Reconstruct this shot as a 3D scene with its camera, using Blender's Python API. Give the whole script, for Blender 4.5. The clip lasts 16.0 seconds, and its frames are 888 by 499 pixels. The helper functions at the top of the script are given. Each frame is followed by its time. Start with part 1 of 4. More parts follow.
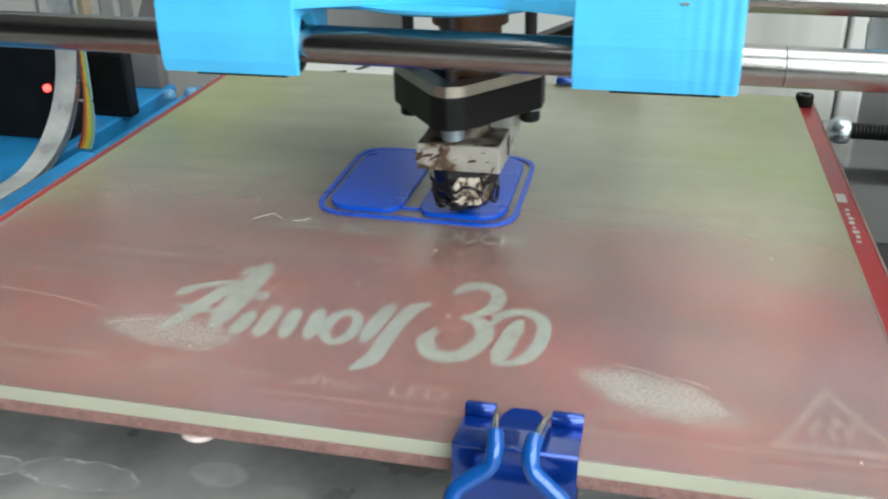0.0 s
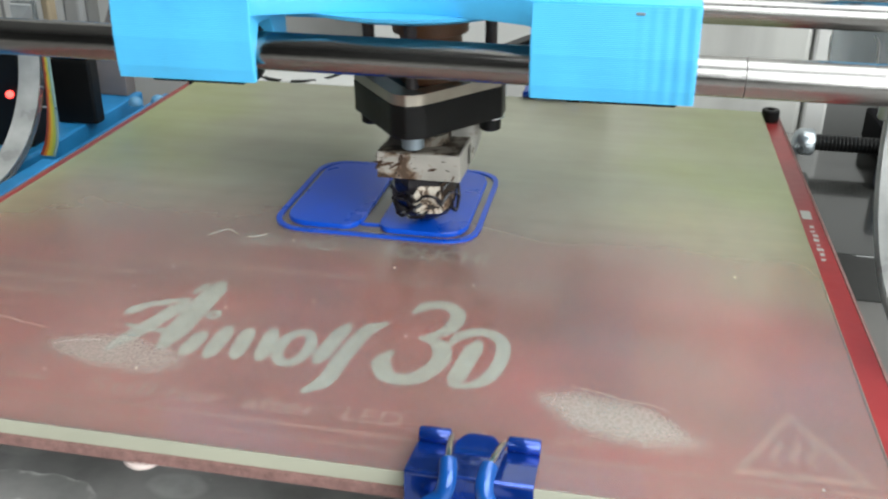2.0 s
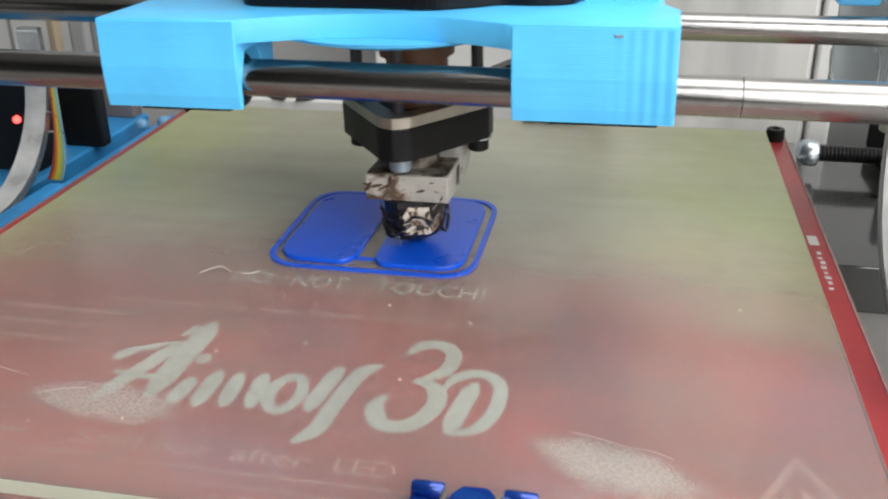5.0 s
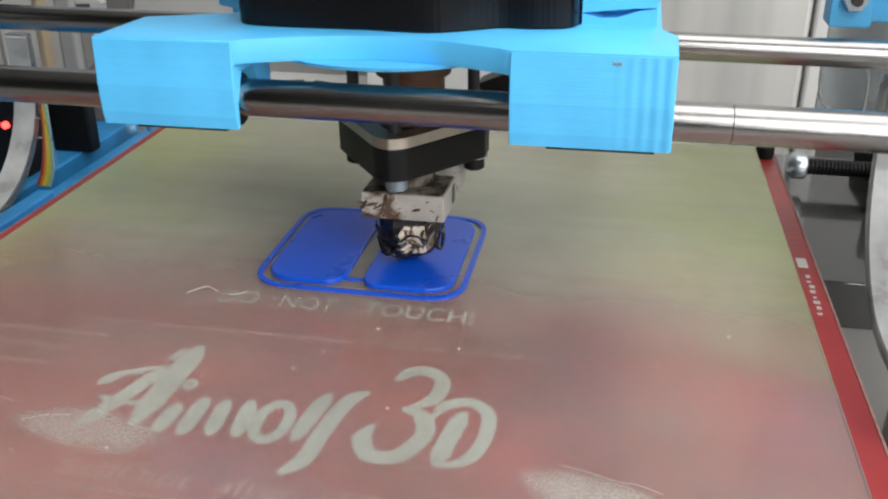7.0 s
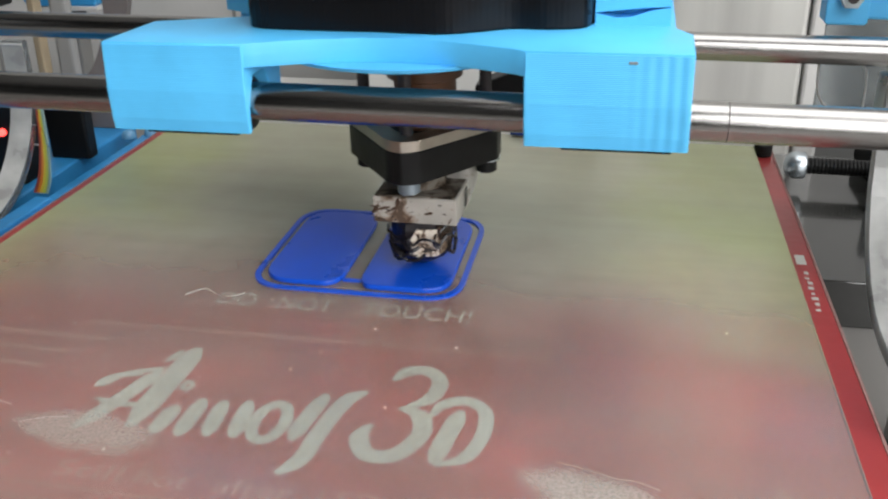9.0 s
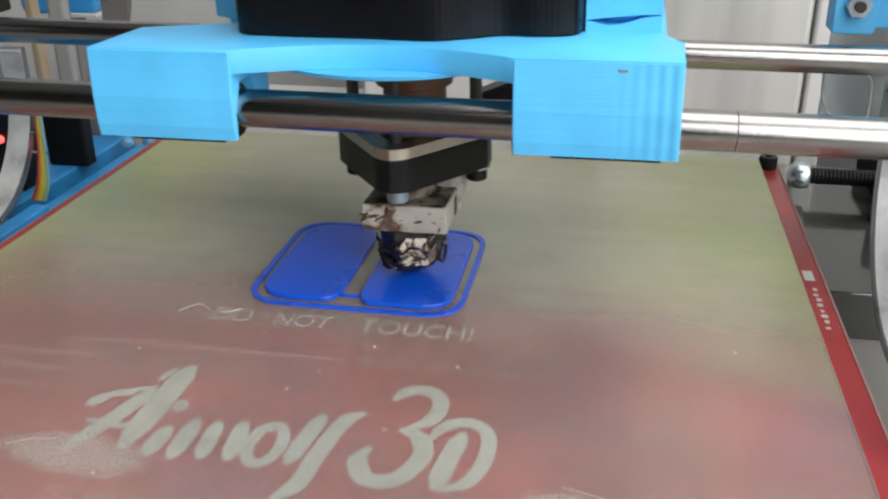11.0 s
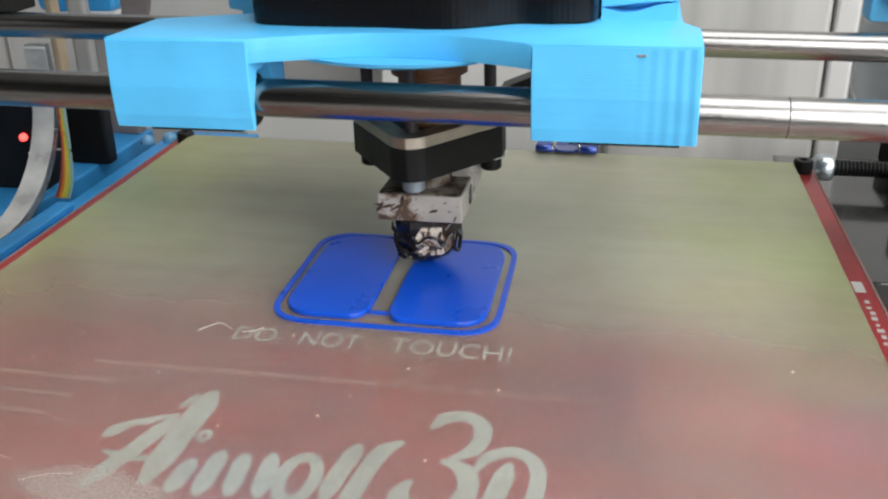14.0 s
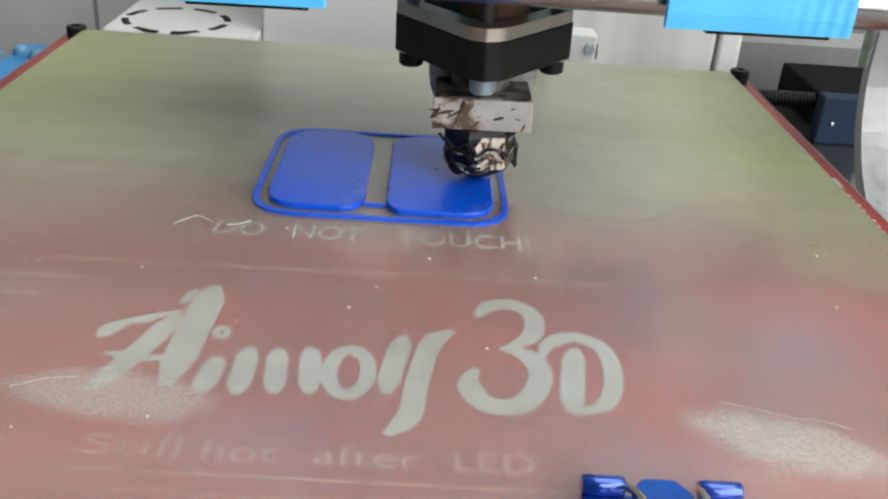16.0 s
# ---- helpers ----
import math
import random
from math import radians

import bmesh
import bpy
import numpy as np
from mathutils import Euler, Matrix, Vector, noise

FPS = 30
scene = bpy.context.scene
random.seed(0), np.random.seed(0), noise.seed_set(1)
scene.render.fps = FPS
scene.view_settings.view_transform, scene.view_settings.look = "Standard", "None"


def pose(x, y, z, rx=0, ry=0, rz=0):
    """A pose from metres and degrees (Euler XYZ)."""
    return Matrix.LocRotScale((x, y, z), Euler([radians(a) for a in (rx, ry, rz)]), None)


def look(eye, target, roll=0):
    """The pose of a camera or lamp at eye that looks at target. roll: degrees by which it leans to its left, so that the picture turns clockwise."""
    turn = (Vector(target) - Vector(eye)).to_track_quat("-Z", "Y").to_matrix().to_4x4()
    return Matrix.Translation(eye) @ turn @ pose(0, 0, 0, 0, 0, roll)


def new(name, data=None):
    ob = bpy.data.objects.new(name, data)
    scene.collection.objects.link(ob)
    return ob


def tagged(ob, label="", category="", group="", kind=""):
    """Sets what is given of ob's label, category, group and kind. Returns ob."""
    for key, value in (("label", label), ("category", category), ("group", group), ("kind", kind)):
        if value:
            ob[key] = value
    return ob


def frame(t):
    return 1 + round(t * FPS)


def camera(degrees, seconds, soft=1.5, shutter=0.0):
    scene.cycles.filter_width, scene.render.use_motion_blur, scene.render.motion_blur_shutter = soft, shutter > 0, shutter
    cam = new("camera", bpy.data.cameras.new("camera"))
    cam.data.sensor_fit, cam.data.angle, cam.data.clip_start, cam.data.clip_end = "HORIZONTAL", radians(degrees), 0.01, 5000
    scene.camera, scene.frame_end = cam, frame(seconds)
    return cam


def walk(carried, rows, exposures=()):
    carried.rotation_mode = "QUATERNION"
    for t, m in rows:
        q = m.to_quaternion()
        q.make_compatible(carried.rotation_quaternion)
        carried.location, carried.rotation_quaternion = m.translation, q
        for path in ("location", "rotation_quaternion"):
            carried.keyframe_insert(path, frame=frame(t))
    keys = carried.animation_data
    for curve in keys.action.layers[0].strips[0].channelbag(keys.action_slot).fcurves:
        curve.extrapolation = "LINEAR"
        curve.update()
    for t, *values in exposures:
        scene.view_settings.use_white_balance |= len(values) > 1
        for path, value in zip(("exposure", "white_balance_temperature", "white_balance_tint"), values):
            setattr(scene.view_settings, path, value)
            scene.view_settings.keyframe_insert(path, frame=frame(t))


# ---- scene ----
cam = camera(50.12, 16.0, soft=2.2, shutter=0.3)
walk(cam, [
    (0, look((0.05183, -0.10736, 0.09297), (-0.00639, 0.15591, -0.03854), -0.38)),
    (0.5, look((0.05127, -0.10650, 0.09166), (-0.00358, 0.15815, -0.03854), 0.50)),
    (1, look((0.05136, -0.10565, 0.09208), (-0.00112, 0.15943, -0.03824), 0.55)),
    (1.5, look((0.05291, -0.10624, 0.09143), (0.00151, 0.15948, -0.03801), 0.50)),
    (2, look((0.05390, -0.10609, 0.09240), (0.00348, 0.16018, -0.03629), 0.53)),
    (2.5, look((0.05446, -0.10684, 0.09237), (0.00293, 0.15932, -0.03610), 0.28)),
    (3, look((0.05490, -0.10607, 0.09283), (0.00318, 0.15987, -0.03600), 0.16)),
    (3.5, look((0.05392, -0.10588, 0.09311), (0.00083, 0.16014, -0.03502), -0.29)),
    (6, look((0.05785, -0.10447, 0.09682), (0.00399, 0.16276, -0.02843), -0.69)),
    (6.5, look((0.05867, -0.10279, 0.09796), (0.00644, 0.16379, -0.02935), -0.23)),
    (7, look((0.05477, -0.10383, 0.10008), (0.00467, 0.16329, -0.02694), 0.13)),
    (7.5, look((0.05367, -0.10357, 0.10007), (0.00422, 0.16389, -0.02651), -0.03)),
    (8, look((0.05359, -0.10309, 0.10040), (0.00482, 0.16449, -0.02619), 0.27)),
    (8.5, look((0.05519, -0.10308, 0.09950), (0.00345, 0.16471, -0.02545), -0.68)),
    (9, look((0.05607, -0.10270, 0.09900), (0.00503, 0.16491, -0.02662), -0.50)),
    (9.5, look((0.05657, -0.10236, 0.10147), (0.00552, 0.16440, -0.02594), -0.41)),
    (10, look((0.05652, -0.09982, 0.09945), (0.00489, 0.16749, -0.02657), -0.18)),
    (12.5, look((0.05046, -0.10169, 0.09761), (0.00204, 0.16871, -0.02297), -0.54)),
    (13, look((0.05272, -0.09976, 0.09725), (0.00248, 0.17068, -0.02249), -0.48)),
    (13.5, look((0.05133, -0.09992, 0.10036), (0.00084, 0.16950, -0.02157), 0.84)),
    (14, look((0.04485, -0.10273, 0.09605), (-0.00517, 0.16629, -0.02693), -0.64)),
    (14.5, look((0.03693, -0.09588, 0.08905), (0.00539, 0.17426, -0.03756), 1.00)),
    (15, look((0.02167, -0.08966, 0.08053), (0.00851, 0.18130, -0.04757), 1.40)),
    (15.5, look((0.01364, -0.08991, 0.07979), (0.00658, 0.17911, -0.05279), 1.02)),
    (16, look((0.00583, -0.08539, 0.07602), (0.01584, 0.18264, -0.05837), 4.39)),
], exposures=[(0, 0.28, 6350, 2), (3.5, 0.24, 6550, 9), (6, 0.2, 6650, 11), (7, 0.06, 6650, 11), (13.5, 0.06, 6650, 11), (16, 0.2, 6500, 10)])

# ---- light: a ceiling fitting and an added front lamp in a closed workshop, and faint skylight ----
world = bpy.data.worlds.new("world")
scene.world = world
world.use_nodes = True
world.node_tree.nodes["Background"].inputs[0].default_value = (0.75, 0.85, 1.0, 1)
world.node_tree.nodes["Background"].inputs[1].default_value = 0.3


def area_lamp(name, eye, target, w, h, watts, colour):
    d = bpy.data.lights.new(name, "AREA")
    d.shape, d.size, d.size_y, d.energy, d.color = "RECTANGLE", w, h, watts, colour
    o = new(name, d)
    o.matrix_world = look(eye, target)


# Added lamp at front right, out of view, to brighten the carriage fronts.
area_lamp("added_front_lamp", (0.62, -0.56, 0.52), (0.0, 0.1, 0.03), 1.2, 0.9, 17.6, (0.962, 0.985, 1.0))
area_lamp("ceiling_light_lamp", (0.55, 0.35, 1.56), (0.45, 0.35, 0), 1.8, 1.5, 27, (0.962, 0.985, 1.0))


# ---- materials ----
def mat(name, colour, rough=0.5, metal=0.0, vary=0.12, scale=60.0, bump=0.0, bump_scale=400.0, spec=0.5, streak=None, coat=0.0, fine=0.0):
    """A surface with stains at one scale and grain at another; streak: (x, y, z) stretch of the grain."""
    m = bpy.data.materials.new(name)
    m.use_nodes = True
    nt = m.node_tree
    b = nt.nodes["Principled BSDF"]
    b.inputs["Roughness"].default_value, b.inputs["Metallic"].default_value = rough, metal
    b.inputs["Specular IOR Level"].default_value, b.inputs["Coat Weight"].default_value = spec, coat
    tc = nt.nodes.new("ShaderNodeTexCoord")
    mp = nt.nodes.new("ShaderNodeMapping")
    mp.inputs["Scale"].default_value = streak or (1, 1, 1)
    nt.links.new(tc.outputs["Object"], mp.inputs["Vector"])
    n1 = nt.nodes.new("ShaderNodeTexNoise")
    n1.inputs["Scale"].default_value, n1.inputs["Detail"].default_value = scale, 6
    nt.links.new(mp.outputs[0], n1.inputs["Vector"])
    rp = nt.nodes.new("ShaderNodeValToRGB")
    lo, hi = [max(0, c * (1 - vary)) for c in colour], [min(1, c * (1 + vary)) for c in colour]
    rp.color_ramp.elements[0].position, rp.color_ramp.elements[1].position = 0.3, 0.7
    rp.color_ramp.elements[0].color, rp.color_ramp.elements[1].color = (*lo, 1), (*hi, 1)
    nt.links.new(n1.outputs["Fac"], rp.inputs[0])
    nt.links.new(rp.outputs[0], b.inputs["Base Color"])
    mr = nt.nodes.new("ShaderNodeMapRange")
    mr.inputs["To Min"].default_value, mr.inputs["To Max"].default_value = max(0.02, rough - 0.1), min(1, rough + 0.1)
    nt.links.new(n1.outputs["Fac"], mr.inputs["Value"])
    nt.links.new(mr.outputs[0], b.inputs["Roughness"])
    if bump:
        n2 = nt.nodes.new("ShaderNodeTexNoise")
        n2.inputs["Scale"].default_value, n2.inputs["Detail"].default_value = bump_scale, 4
        nt.links.new(mp.outputs[0], n2.inputs["Vector"])
        bp = nt.nodes.new("ShaderNodeBump")
        bp.inputs["Strength"].default_value, bp.inputs["Distance"].default_value = bump, 0.0004
        nt.links.new(n2.outputs["Fac"], bp.inputs["Height"])
        nt.links.new(bp.outputs[0], b.inputs["Normal"])
    return m


def layered(name, colour, pitch=0.00034, strength=0.35, rough=0.42, upright=False):
    """Extruded plastic with fine layer lines across z and uneven shine."""
    m = mat(name, colour, rough, 0, 0.07, 90, 0, spec=0.45)
    nt = m.node_tree
    b = nt.nodes["Principled BSDF"]
    tc = nt.nodes.new("ShaderNodeTexCoord")
    w = nt.nodes.new("ShaderNodeTexWave")
    w.wave_type, w.bands_direction = "BANDS", "X" if upright else "Z"
    w.inputs["Scale"].default_value = 0.314 / pitch
    w.inputs["Distortion"].default_value, w.inputs["Detail"].default_value, w.inputs["Detail Scale"].default_value = 0.6, 2, 0.3
    nt.links.new(tc.outputs["Object"], w.inputs["Vector"])
    mp = nt.nodes.new("ShaderNodeMapping")
    mp.inputs["Scale"].default_value = (700, 60, 20) if upright else (30, 30, 900)
    nt.links.new(tc.outputs["Object"], mp.inputs["Vector"])
    n = nt.nodes.new("ShaderNodeTexNoise")
    n.inputs["Scale"].default_value, n.inputs["Detail"].default_value = 1.0, 3
    nt.links.new(mp.outputs[0], n.inputs["Vector"])
    ad = nt.nodes.new("ShaderNodeMath")
    ad.operation = "ADD"
    wk = nt.nodes.new("ShaderNodeMath")
    wk.operation = "MULTIPLY"
    wk.inputs[1].default_value = 0.45
    nt.links.new(w.outputs["Fac"], wk.inputs[0])
    nt.links.new(wk.outputs[0], ad.inputs[0])
    nt.links.new(n.outputs["Fac"], ad.inputs[1])
    bp = nt.nodes.new("ShaderNodeBump")
    bp.inputs["Strength"].default_value, bp.inputs["Distance"].default_value = strength, 0.00012
    nt.links.new(ad.outputs[0], bp.inputs["Height"])
    nt.links.new(bp.outputs[0], b.inputs["Normal"])
    return m


def spotted(name, light, dark, amount, rough=0.45, metal=0.0, scale=260.0, lean=0.0, about=0.0):
    """A bare surface with burnt, crusted spots of its own shape."""
    m = mat(name, light, rough, metal, 0.15, 150, 0.5, 500)
    nt = m.node_tree
    b = nt.nodes["Principled BSDF"]
    base = b.inputs["Base Color"].links[0].from_socket
    tc = nt.nodes.new("ShaderNodeTexCoord")
    n = nt.nodes.new("ShaderNodeTexNoise")
    n.inputs["Scale"].default_value, n.inputs["Detail"].default_value, n.inputs["Distortion"].default_value = scale, 9, 0.9
    nt.links.new(tc.outputs["Object"], n.inputs["Vector"])
    rp = nt.nodes.new("ShaderNodeValToRGB")
    rp.color_ramp.elements[0].position, rp.color_ramp.elements[1].position = amount, amount + 0.12
    rp.color_ramp.elements[0].color, rp.color_ramp.elements[1].color = (1, 1, 1, 1), (0, 0, 0, 1)
    sx = nt.nodes.new("ShaderNodeSeparateXYZ")
    nt.links.new(tc.outputs["Object"], sx.inputs[0])
    slope = nt.nodes.new("ShaderNodeMath")
    slope.operation = "MULTIPLY_ADD"
    slope.inputs[1].default_value, slope.inputs[2].default_value = lean, -lean * about
    nt.links.new(sx.outputs["X"], slope.inputs[0])
    ad = nt.nodes.new("ShaderNodeMath")
    nt.links.new(n.outputs["Fac"], ad.inputs[0])
    nt.links.new(slope.outputs[0], ad.inputs[1])
    nt.links.new(ad.outputs[0], rp.inputs[0])
    mx = nt.nodes.new("ShaderNodeMix")
    mx.data_type = "RGBA"
    core = nt.nodes.new("ShaderNodeValToRGB")
    core.color_ramp.elements[0].position, core.color_ramp.elements[1].position = amount - 0.03, amount + 0.07
    core.color_ramp.elements[0].color, core.color_ramp.elements[1].color = (*dark, 1), (*[0.35 * a + 0.4 * b * w for a, b, w in zip(dark, light, (1.1, 0.7, 0.45))], 1)
    nt.links.new(ad.outputs[0], core.inputs[0])
    nt.links.new(core.outputs[0], mx.inputs[7])
    nt.links.new(rp.outputs[0], mx.inputs[0])
    nt.links.new(base, mx.inputs[6])
    nt.links.new(mx.outputs[2], b.inputs["Base Color"])
    return m


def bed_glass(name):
    """Clear plate glass under an uneven dried film of adhesive with two crusted patches; its thicker, paler far end
    also paints in the background's reflection.
    """
    m = bpy.data.materials.new(name)
    m.use_nodes = True
    nt = m.node_tree
    L = nt.links.new
    g = nt.nodes["Principled BSDF"]
    g.inputs["Base Color"].default_value = (0.93, 1.0, 0.95, 1)
    g.inputs["Transmission Weight"].default_value, g.inputs["IOR"].default_value = 1.0, 1.5
    g.inputs["Roughness"].default_value = 0.16
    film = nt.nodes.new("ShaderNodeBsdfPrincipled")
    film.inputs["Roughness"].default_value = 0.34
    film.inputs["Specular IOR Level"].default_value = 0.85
    tc = nt.nodes.new("ShaderNodeTexCoord")
    sx = nt.nodes.new("ShaderNodeSeparateXYZ")
    L(tc.outputs["Object"], sx.inputs[0])

    def noise_tex(scale, detail, stretch=(1, 1, 1)):
        mp = nt.nodes.new("ShaderNodeMapping")
        mp.inputs["Scale"].default_value = stretch
        L(tc.outputs["Object"], mp.inputs["Vector"])
        n = nt.nodes.new("ShaderNodeTexNoise")
        n.inputs["Scale"].default_value, n.inputs["Detail"].default_value = scale, detail
        L(mp.outputs[0], n.inputs["Vector"])
        return n.outputs["Fac"]

    def rng(v, a, b, c, d):
        r = nt.nodes.new("ShaderNodeMapRange")
        r.interpolation_type = "SMOOTHSTEP"
        for k, q in zip(("From Min", "From Max", "To Min", "To Max"), (a, b, c, d)):
            r.inputs[k].default_value = q
        L(v, r.inputs["Value"])
        return r.outputs[0]

    def mth(op, a, b):
        q = nt.nodes.new("ShaderNodeMath")
        q.operation = op
        for s, v in zip(q.inputs, (a, b)):
            if isinstance(v, (int, float)):
                s.default_value = v
            else:
                L(v, s)
        return q.outputs[0]

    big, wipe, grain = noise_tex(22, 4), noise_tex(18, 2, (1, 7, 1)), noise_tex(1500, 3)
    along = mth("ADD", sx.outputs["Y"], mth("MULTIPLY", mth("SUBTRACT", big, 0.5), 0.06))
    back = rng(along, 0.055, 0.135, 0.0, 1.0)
    cover = mth("ADD", mth("MULTIPLY", back, FILM_SHEEN_BACK - FILM_FRONT), FILM_FRONT)
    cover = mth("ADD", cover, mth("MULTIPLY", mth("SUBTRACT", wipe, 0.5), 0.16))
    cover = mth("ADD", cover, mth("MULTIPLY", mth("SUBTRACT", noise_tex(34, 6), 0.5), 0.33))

    def patch(cx, cy, rx, ry, tilt):
        dx, dy = mth("SUBTRACT", sx.outputs["X"], cx), mth("SUBTRACT", sx.outputs["Y"], cy)
        c, s = math.cos(tilt), math.sin(tilt)
        u = mth("DIVIDE", mth("ADD", mth("MULTIPLY", dx, c), mth("MULTIPLY", dy, s)), rx)
        v = mth("DIVIDE", mth("SUBTRACT", mth("MULTIPLY", dy, c), mth("MULTIPLY", dx, s)), ry)
        r = mth("ADD", mth("MULTIPLY", u, u), mth("MULTIPLY", v, v))
        return mth("ADD", r, mth("MULTIPLY", mth("SUBTRACT", noise_tex(150, 6), 0.5), 1.3))

    p1 = rng(patch(0.0575, 0.0195, 0.0145, 0.0062, -0.3), 0.1, 1.3, 1.0, 0.0)
    p2 = rng(patch(-0.034, 0.0225, 0.0160, 0.0062, -0.08), 0.3, 1.0, 1.0, 0.0)
    crust = mth("MAXIMUM", p1, mth("MULTIPLY", p2, 0.7))
    cover = mth("ADD", cover, mth("MULTIPLY", crust, mth("ADD", mth("MULTIPLY", rng(grain, 0.35, 0.65, 0, 1), 0.26), 0.14)))
    # Far colour is film plus the pale background's reflection, put into the colour.
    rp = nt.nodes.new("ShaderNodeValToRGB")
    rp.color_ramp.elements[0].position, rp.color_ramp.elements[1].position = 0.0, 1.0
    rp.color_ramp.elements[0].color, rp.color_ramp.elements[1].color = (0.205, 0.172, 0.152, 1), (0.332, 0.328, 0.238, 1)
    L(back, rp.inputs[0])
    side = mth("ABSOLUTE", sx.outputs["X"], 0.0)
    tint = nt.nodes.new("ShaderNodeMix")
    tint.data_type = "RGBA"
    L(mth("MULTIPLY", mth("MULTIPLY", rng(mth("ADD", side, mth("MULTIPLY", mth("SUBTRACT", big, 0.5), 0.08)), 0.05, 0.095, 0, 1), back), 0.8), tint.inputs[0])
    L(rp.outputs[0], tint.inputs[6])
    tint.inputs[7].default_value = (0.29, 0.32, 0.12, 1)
    crusted = nt.nodes.new("ShaderNodeMix")
    crusted.data_type = "RGBA"
    L(mth("MULTIPLY", crust, 0.65), crusted.inputs[0])
    L(tint.outputs[2], crusted.inputs[6])
    crusted.inputs[7].default_value = (0.42, 0.395, 0.345, 1)
    L(crusted.outputs[2], film.inputs["Base Color"])
    bp = nt.nodes.new("ShaderNodeBump")
    bp.inputs["Distance"].default_value, bp.inputs["Strength"].default_value = 0.0005, 0.6
    L(mth("MULTIPLY", mth("MULTIPLY", grain, crust), 1.0), bp.inputs["Height"])
    L(bp.outputs[0], film.inputs["Normal"])
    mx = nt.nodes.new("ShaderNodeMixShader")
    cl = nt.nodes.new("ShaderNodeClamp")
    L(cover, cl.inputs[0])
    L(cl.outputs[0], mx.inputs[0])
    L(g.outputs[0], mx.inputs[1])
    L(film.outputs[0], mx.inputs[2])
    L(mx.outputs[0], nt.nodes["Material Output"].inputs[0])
    return m


def base_surface(name, smudges):
    """Glossy dark sheet with dusty haze, dried drops that leave a chalky rim, and blurred reflections painted as
    rimless blobs; smudges: (x, y, rx, ry, fill, rim).
    """
    m = mat(name, (0.33, 0.325, 0.315), 0.3, 0, 0.45, 40, 0.2, 260)
    nt = m.node_tree
    L = nt.links.new
    b = nt.nodes["Principled BSDF"]
    colour = b.inputs["Base Color"].links[0].from_socket
    tc = nt.nodes.new("ShaderNodeTexCoord")
    sx = nt.nodes.new("ShaderNodeSeparateXYZ")
    L(tc.outputs["Object"], sx.inputs[0])
    n = nt.nodes.new("ShaderNodeTexNoise")
    n.inputs["Scale"].default_value, n.inputs["Detail"].default_value = 170, 5
    L(tc.outputs["Object"], n.inputs["Vector"])

    def mth(op, a, c, d=0.0):
        q = nt.nodes.new("ShaderNodeMath")
        q.operation = op
        for sk, v in zip(q.inputs, (a, c, d)):
            if isinstance(v, (int, float)):
                sk.default_value = v
            else:
                L(v, sk)
        return q.outputs[0]

    def ramp(v, a, c):
        r = nt.nodes.new("ShaderNodeMapRange")
        r.interpolation_type = "SMOOTHSTEP"
        r.inputs["From Min"].default_value, r.inputs["From Max"].default_value = a, c
        L(v, r.inputs["Value"])
        return r.outputs[0]

    total = ramp(n.outputs["Fac"], 0.72, 0.78)
    for cx, cy, rx, ry, fill, rim in smudges:
        u, v = mth("MULTIPLY_ADD", sx.outputs["X"], 1 / rx, -cx / rx), mth("MULTIPLY_ADD", sx.outputs["Y"], 1 / ry, -cy / ry)
        r = mth("ADD", mth("MULTIPLY", u, u), mth("MULTIPLY_ADD", n.outputs["Fac"], 1.5, -0.75))
        r = mth("MULTIPLY_ADD", v, mth("MULTIPLY", v, 1.0), r)
        inside = mth("SUBTRACT", 1.0, ramp(r, 0.55, 1.25) if rim == 0 else ramp(r, 0.95, 1.08))
        band = mth("MULTIPLY", inside, ramp(r, 0.68, 1.0))
        wet = mth("MULTIPLY", inside, mth("MULTIPLY_ADD", n.outputs["Fac"], 1.2 * fill, -0.15 * fill))
        total = mth("MAXIMUM", total, mth("MULTIPLY_ADD", mth("MULTIPLY", band, ramp(n.outputs["Fac"], 0.38, 0.68)), rim, wet))
    mx = nt.nodes.new("ShaderNodeMix")
    mx.data_type = "RGBA"
    L(total, mx.inputs[0])
    L(colour, mx.inputs[6])
    mx.inputs[7].default_value = (0.72, 0.73, 0.70, 1)
    L(mx.outputs[2], b.inputs["Base Color"])
    return m


FILM_FRONT, FILM_SHEEN_BACK = 0.36, 0.78
# The third and fourth entries paint blurred pale reflections onto the plate.
BASE = base_surface("dark_base_plate", [(-0.0733, 0.0278, 0.0046, 0.0034, 0.35, 1.0), (-0.0558, 0.0285, 0.0135, 0.0045, 0.40, 1.0), (-0.0272, 0.0345, 0.0066, 0.0040, 0.95, 0.0), (-0.0120, 0.0310, 0.0060, 0.0030, 0.3, 0.0), (-0.066, 0.039, 0.006, 0.002, 0.25, 0.0)])
GLASS = bed_glass("film_and_sheen_glass")
BOARD = mat("red_circuit_board", (0.29, 0.030, 0.030), 0.35, 0, 0.35, 26, 0.2, 300)
BOARD_EDGE = mat("board_edge", (0.25, 0.135, 0.12), 0.6, 0, 0.25, 700, 0.8, 1500)
SILK = mat("white_print", (0.40, 0.395, 0.36), 0.6, 0, 0.06, 200)
SILK_FAINT = mat("faint_print", (0.39, 0.18, 0.155), 0.6, 0, 0.25, 300)
SILK_BRIGHT = mat("fresh_white_print", (0.64, 0.62, 0.58), 0.6, 0, 0.05, 200)
SILK_GHOST = mat("worn_print", (0.36, 0.135, 0.11), 0.6, 0, 0.3, 300)
SKY_BLUE = layered("sky_blue_plastic", (0.095, 0.53, 0.93), strength=0.6)
SKY_BLUE_RINGED = layered("rippled_sky_blue_plastic", (0.095, 0.53, 0.93), strength=0.6)


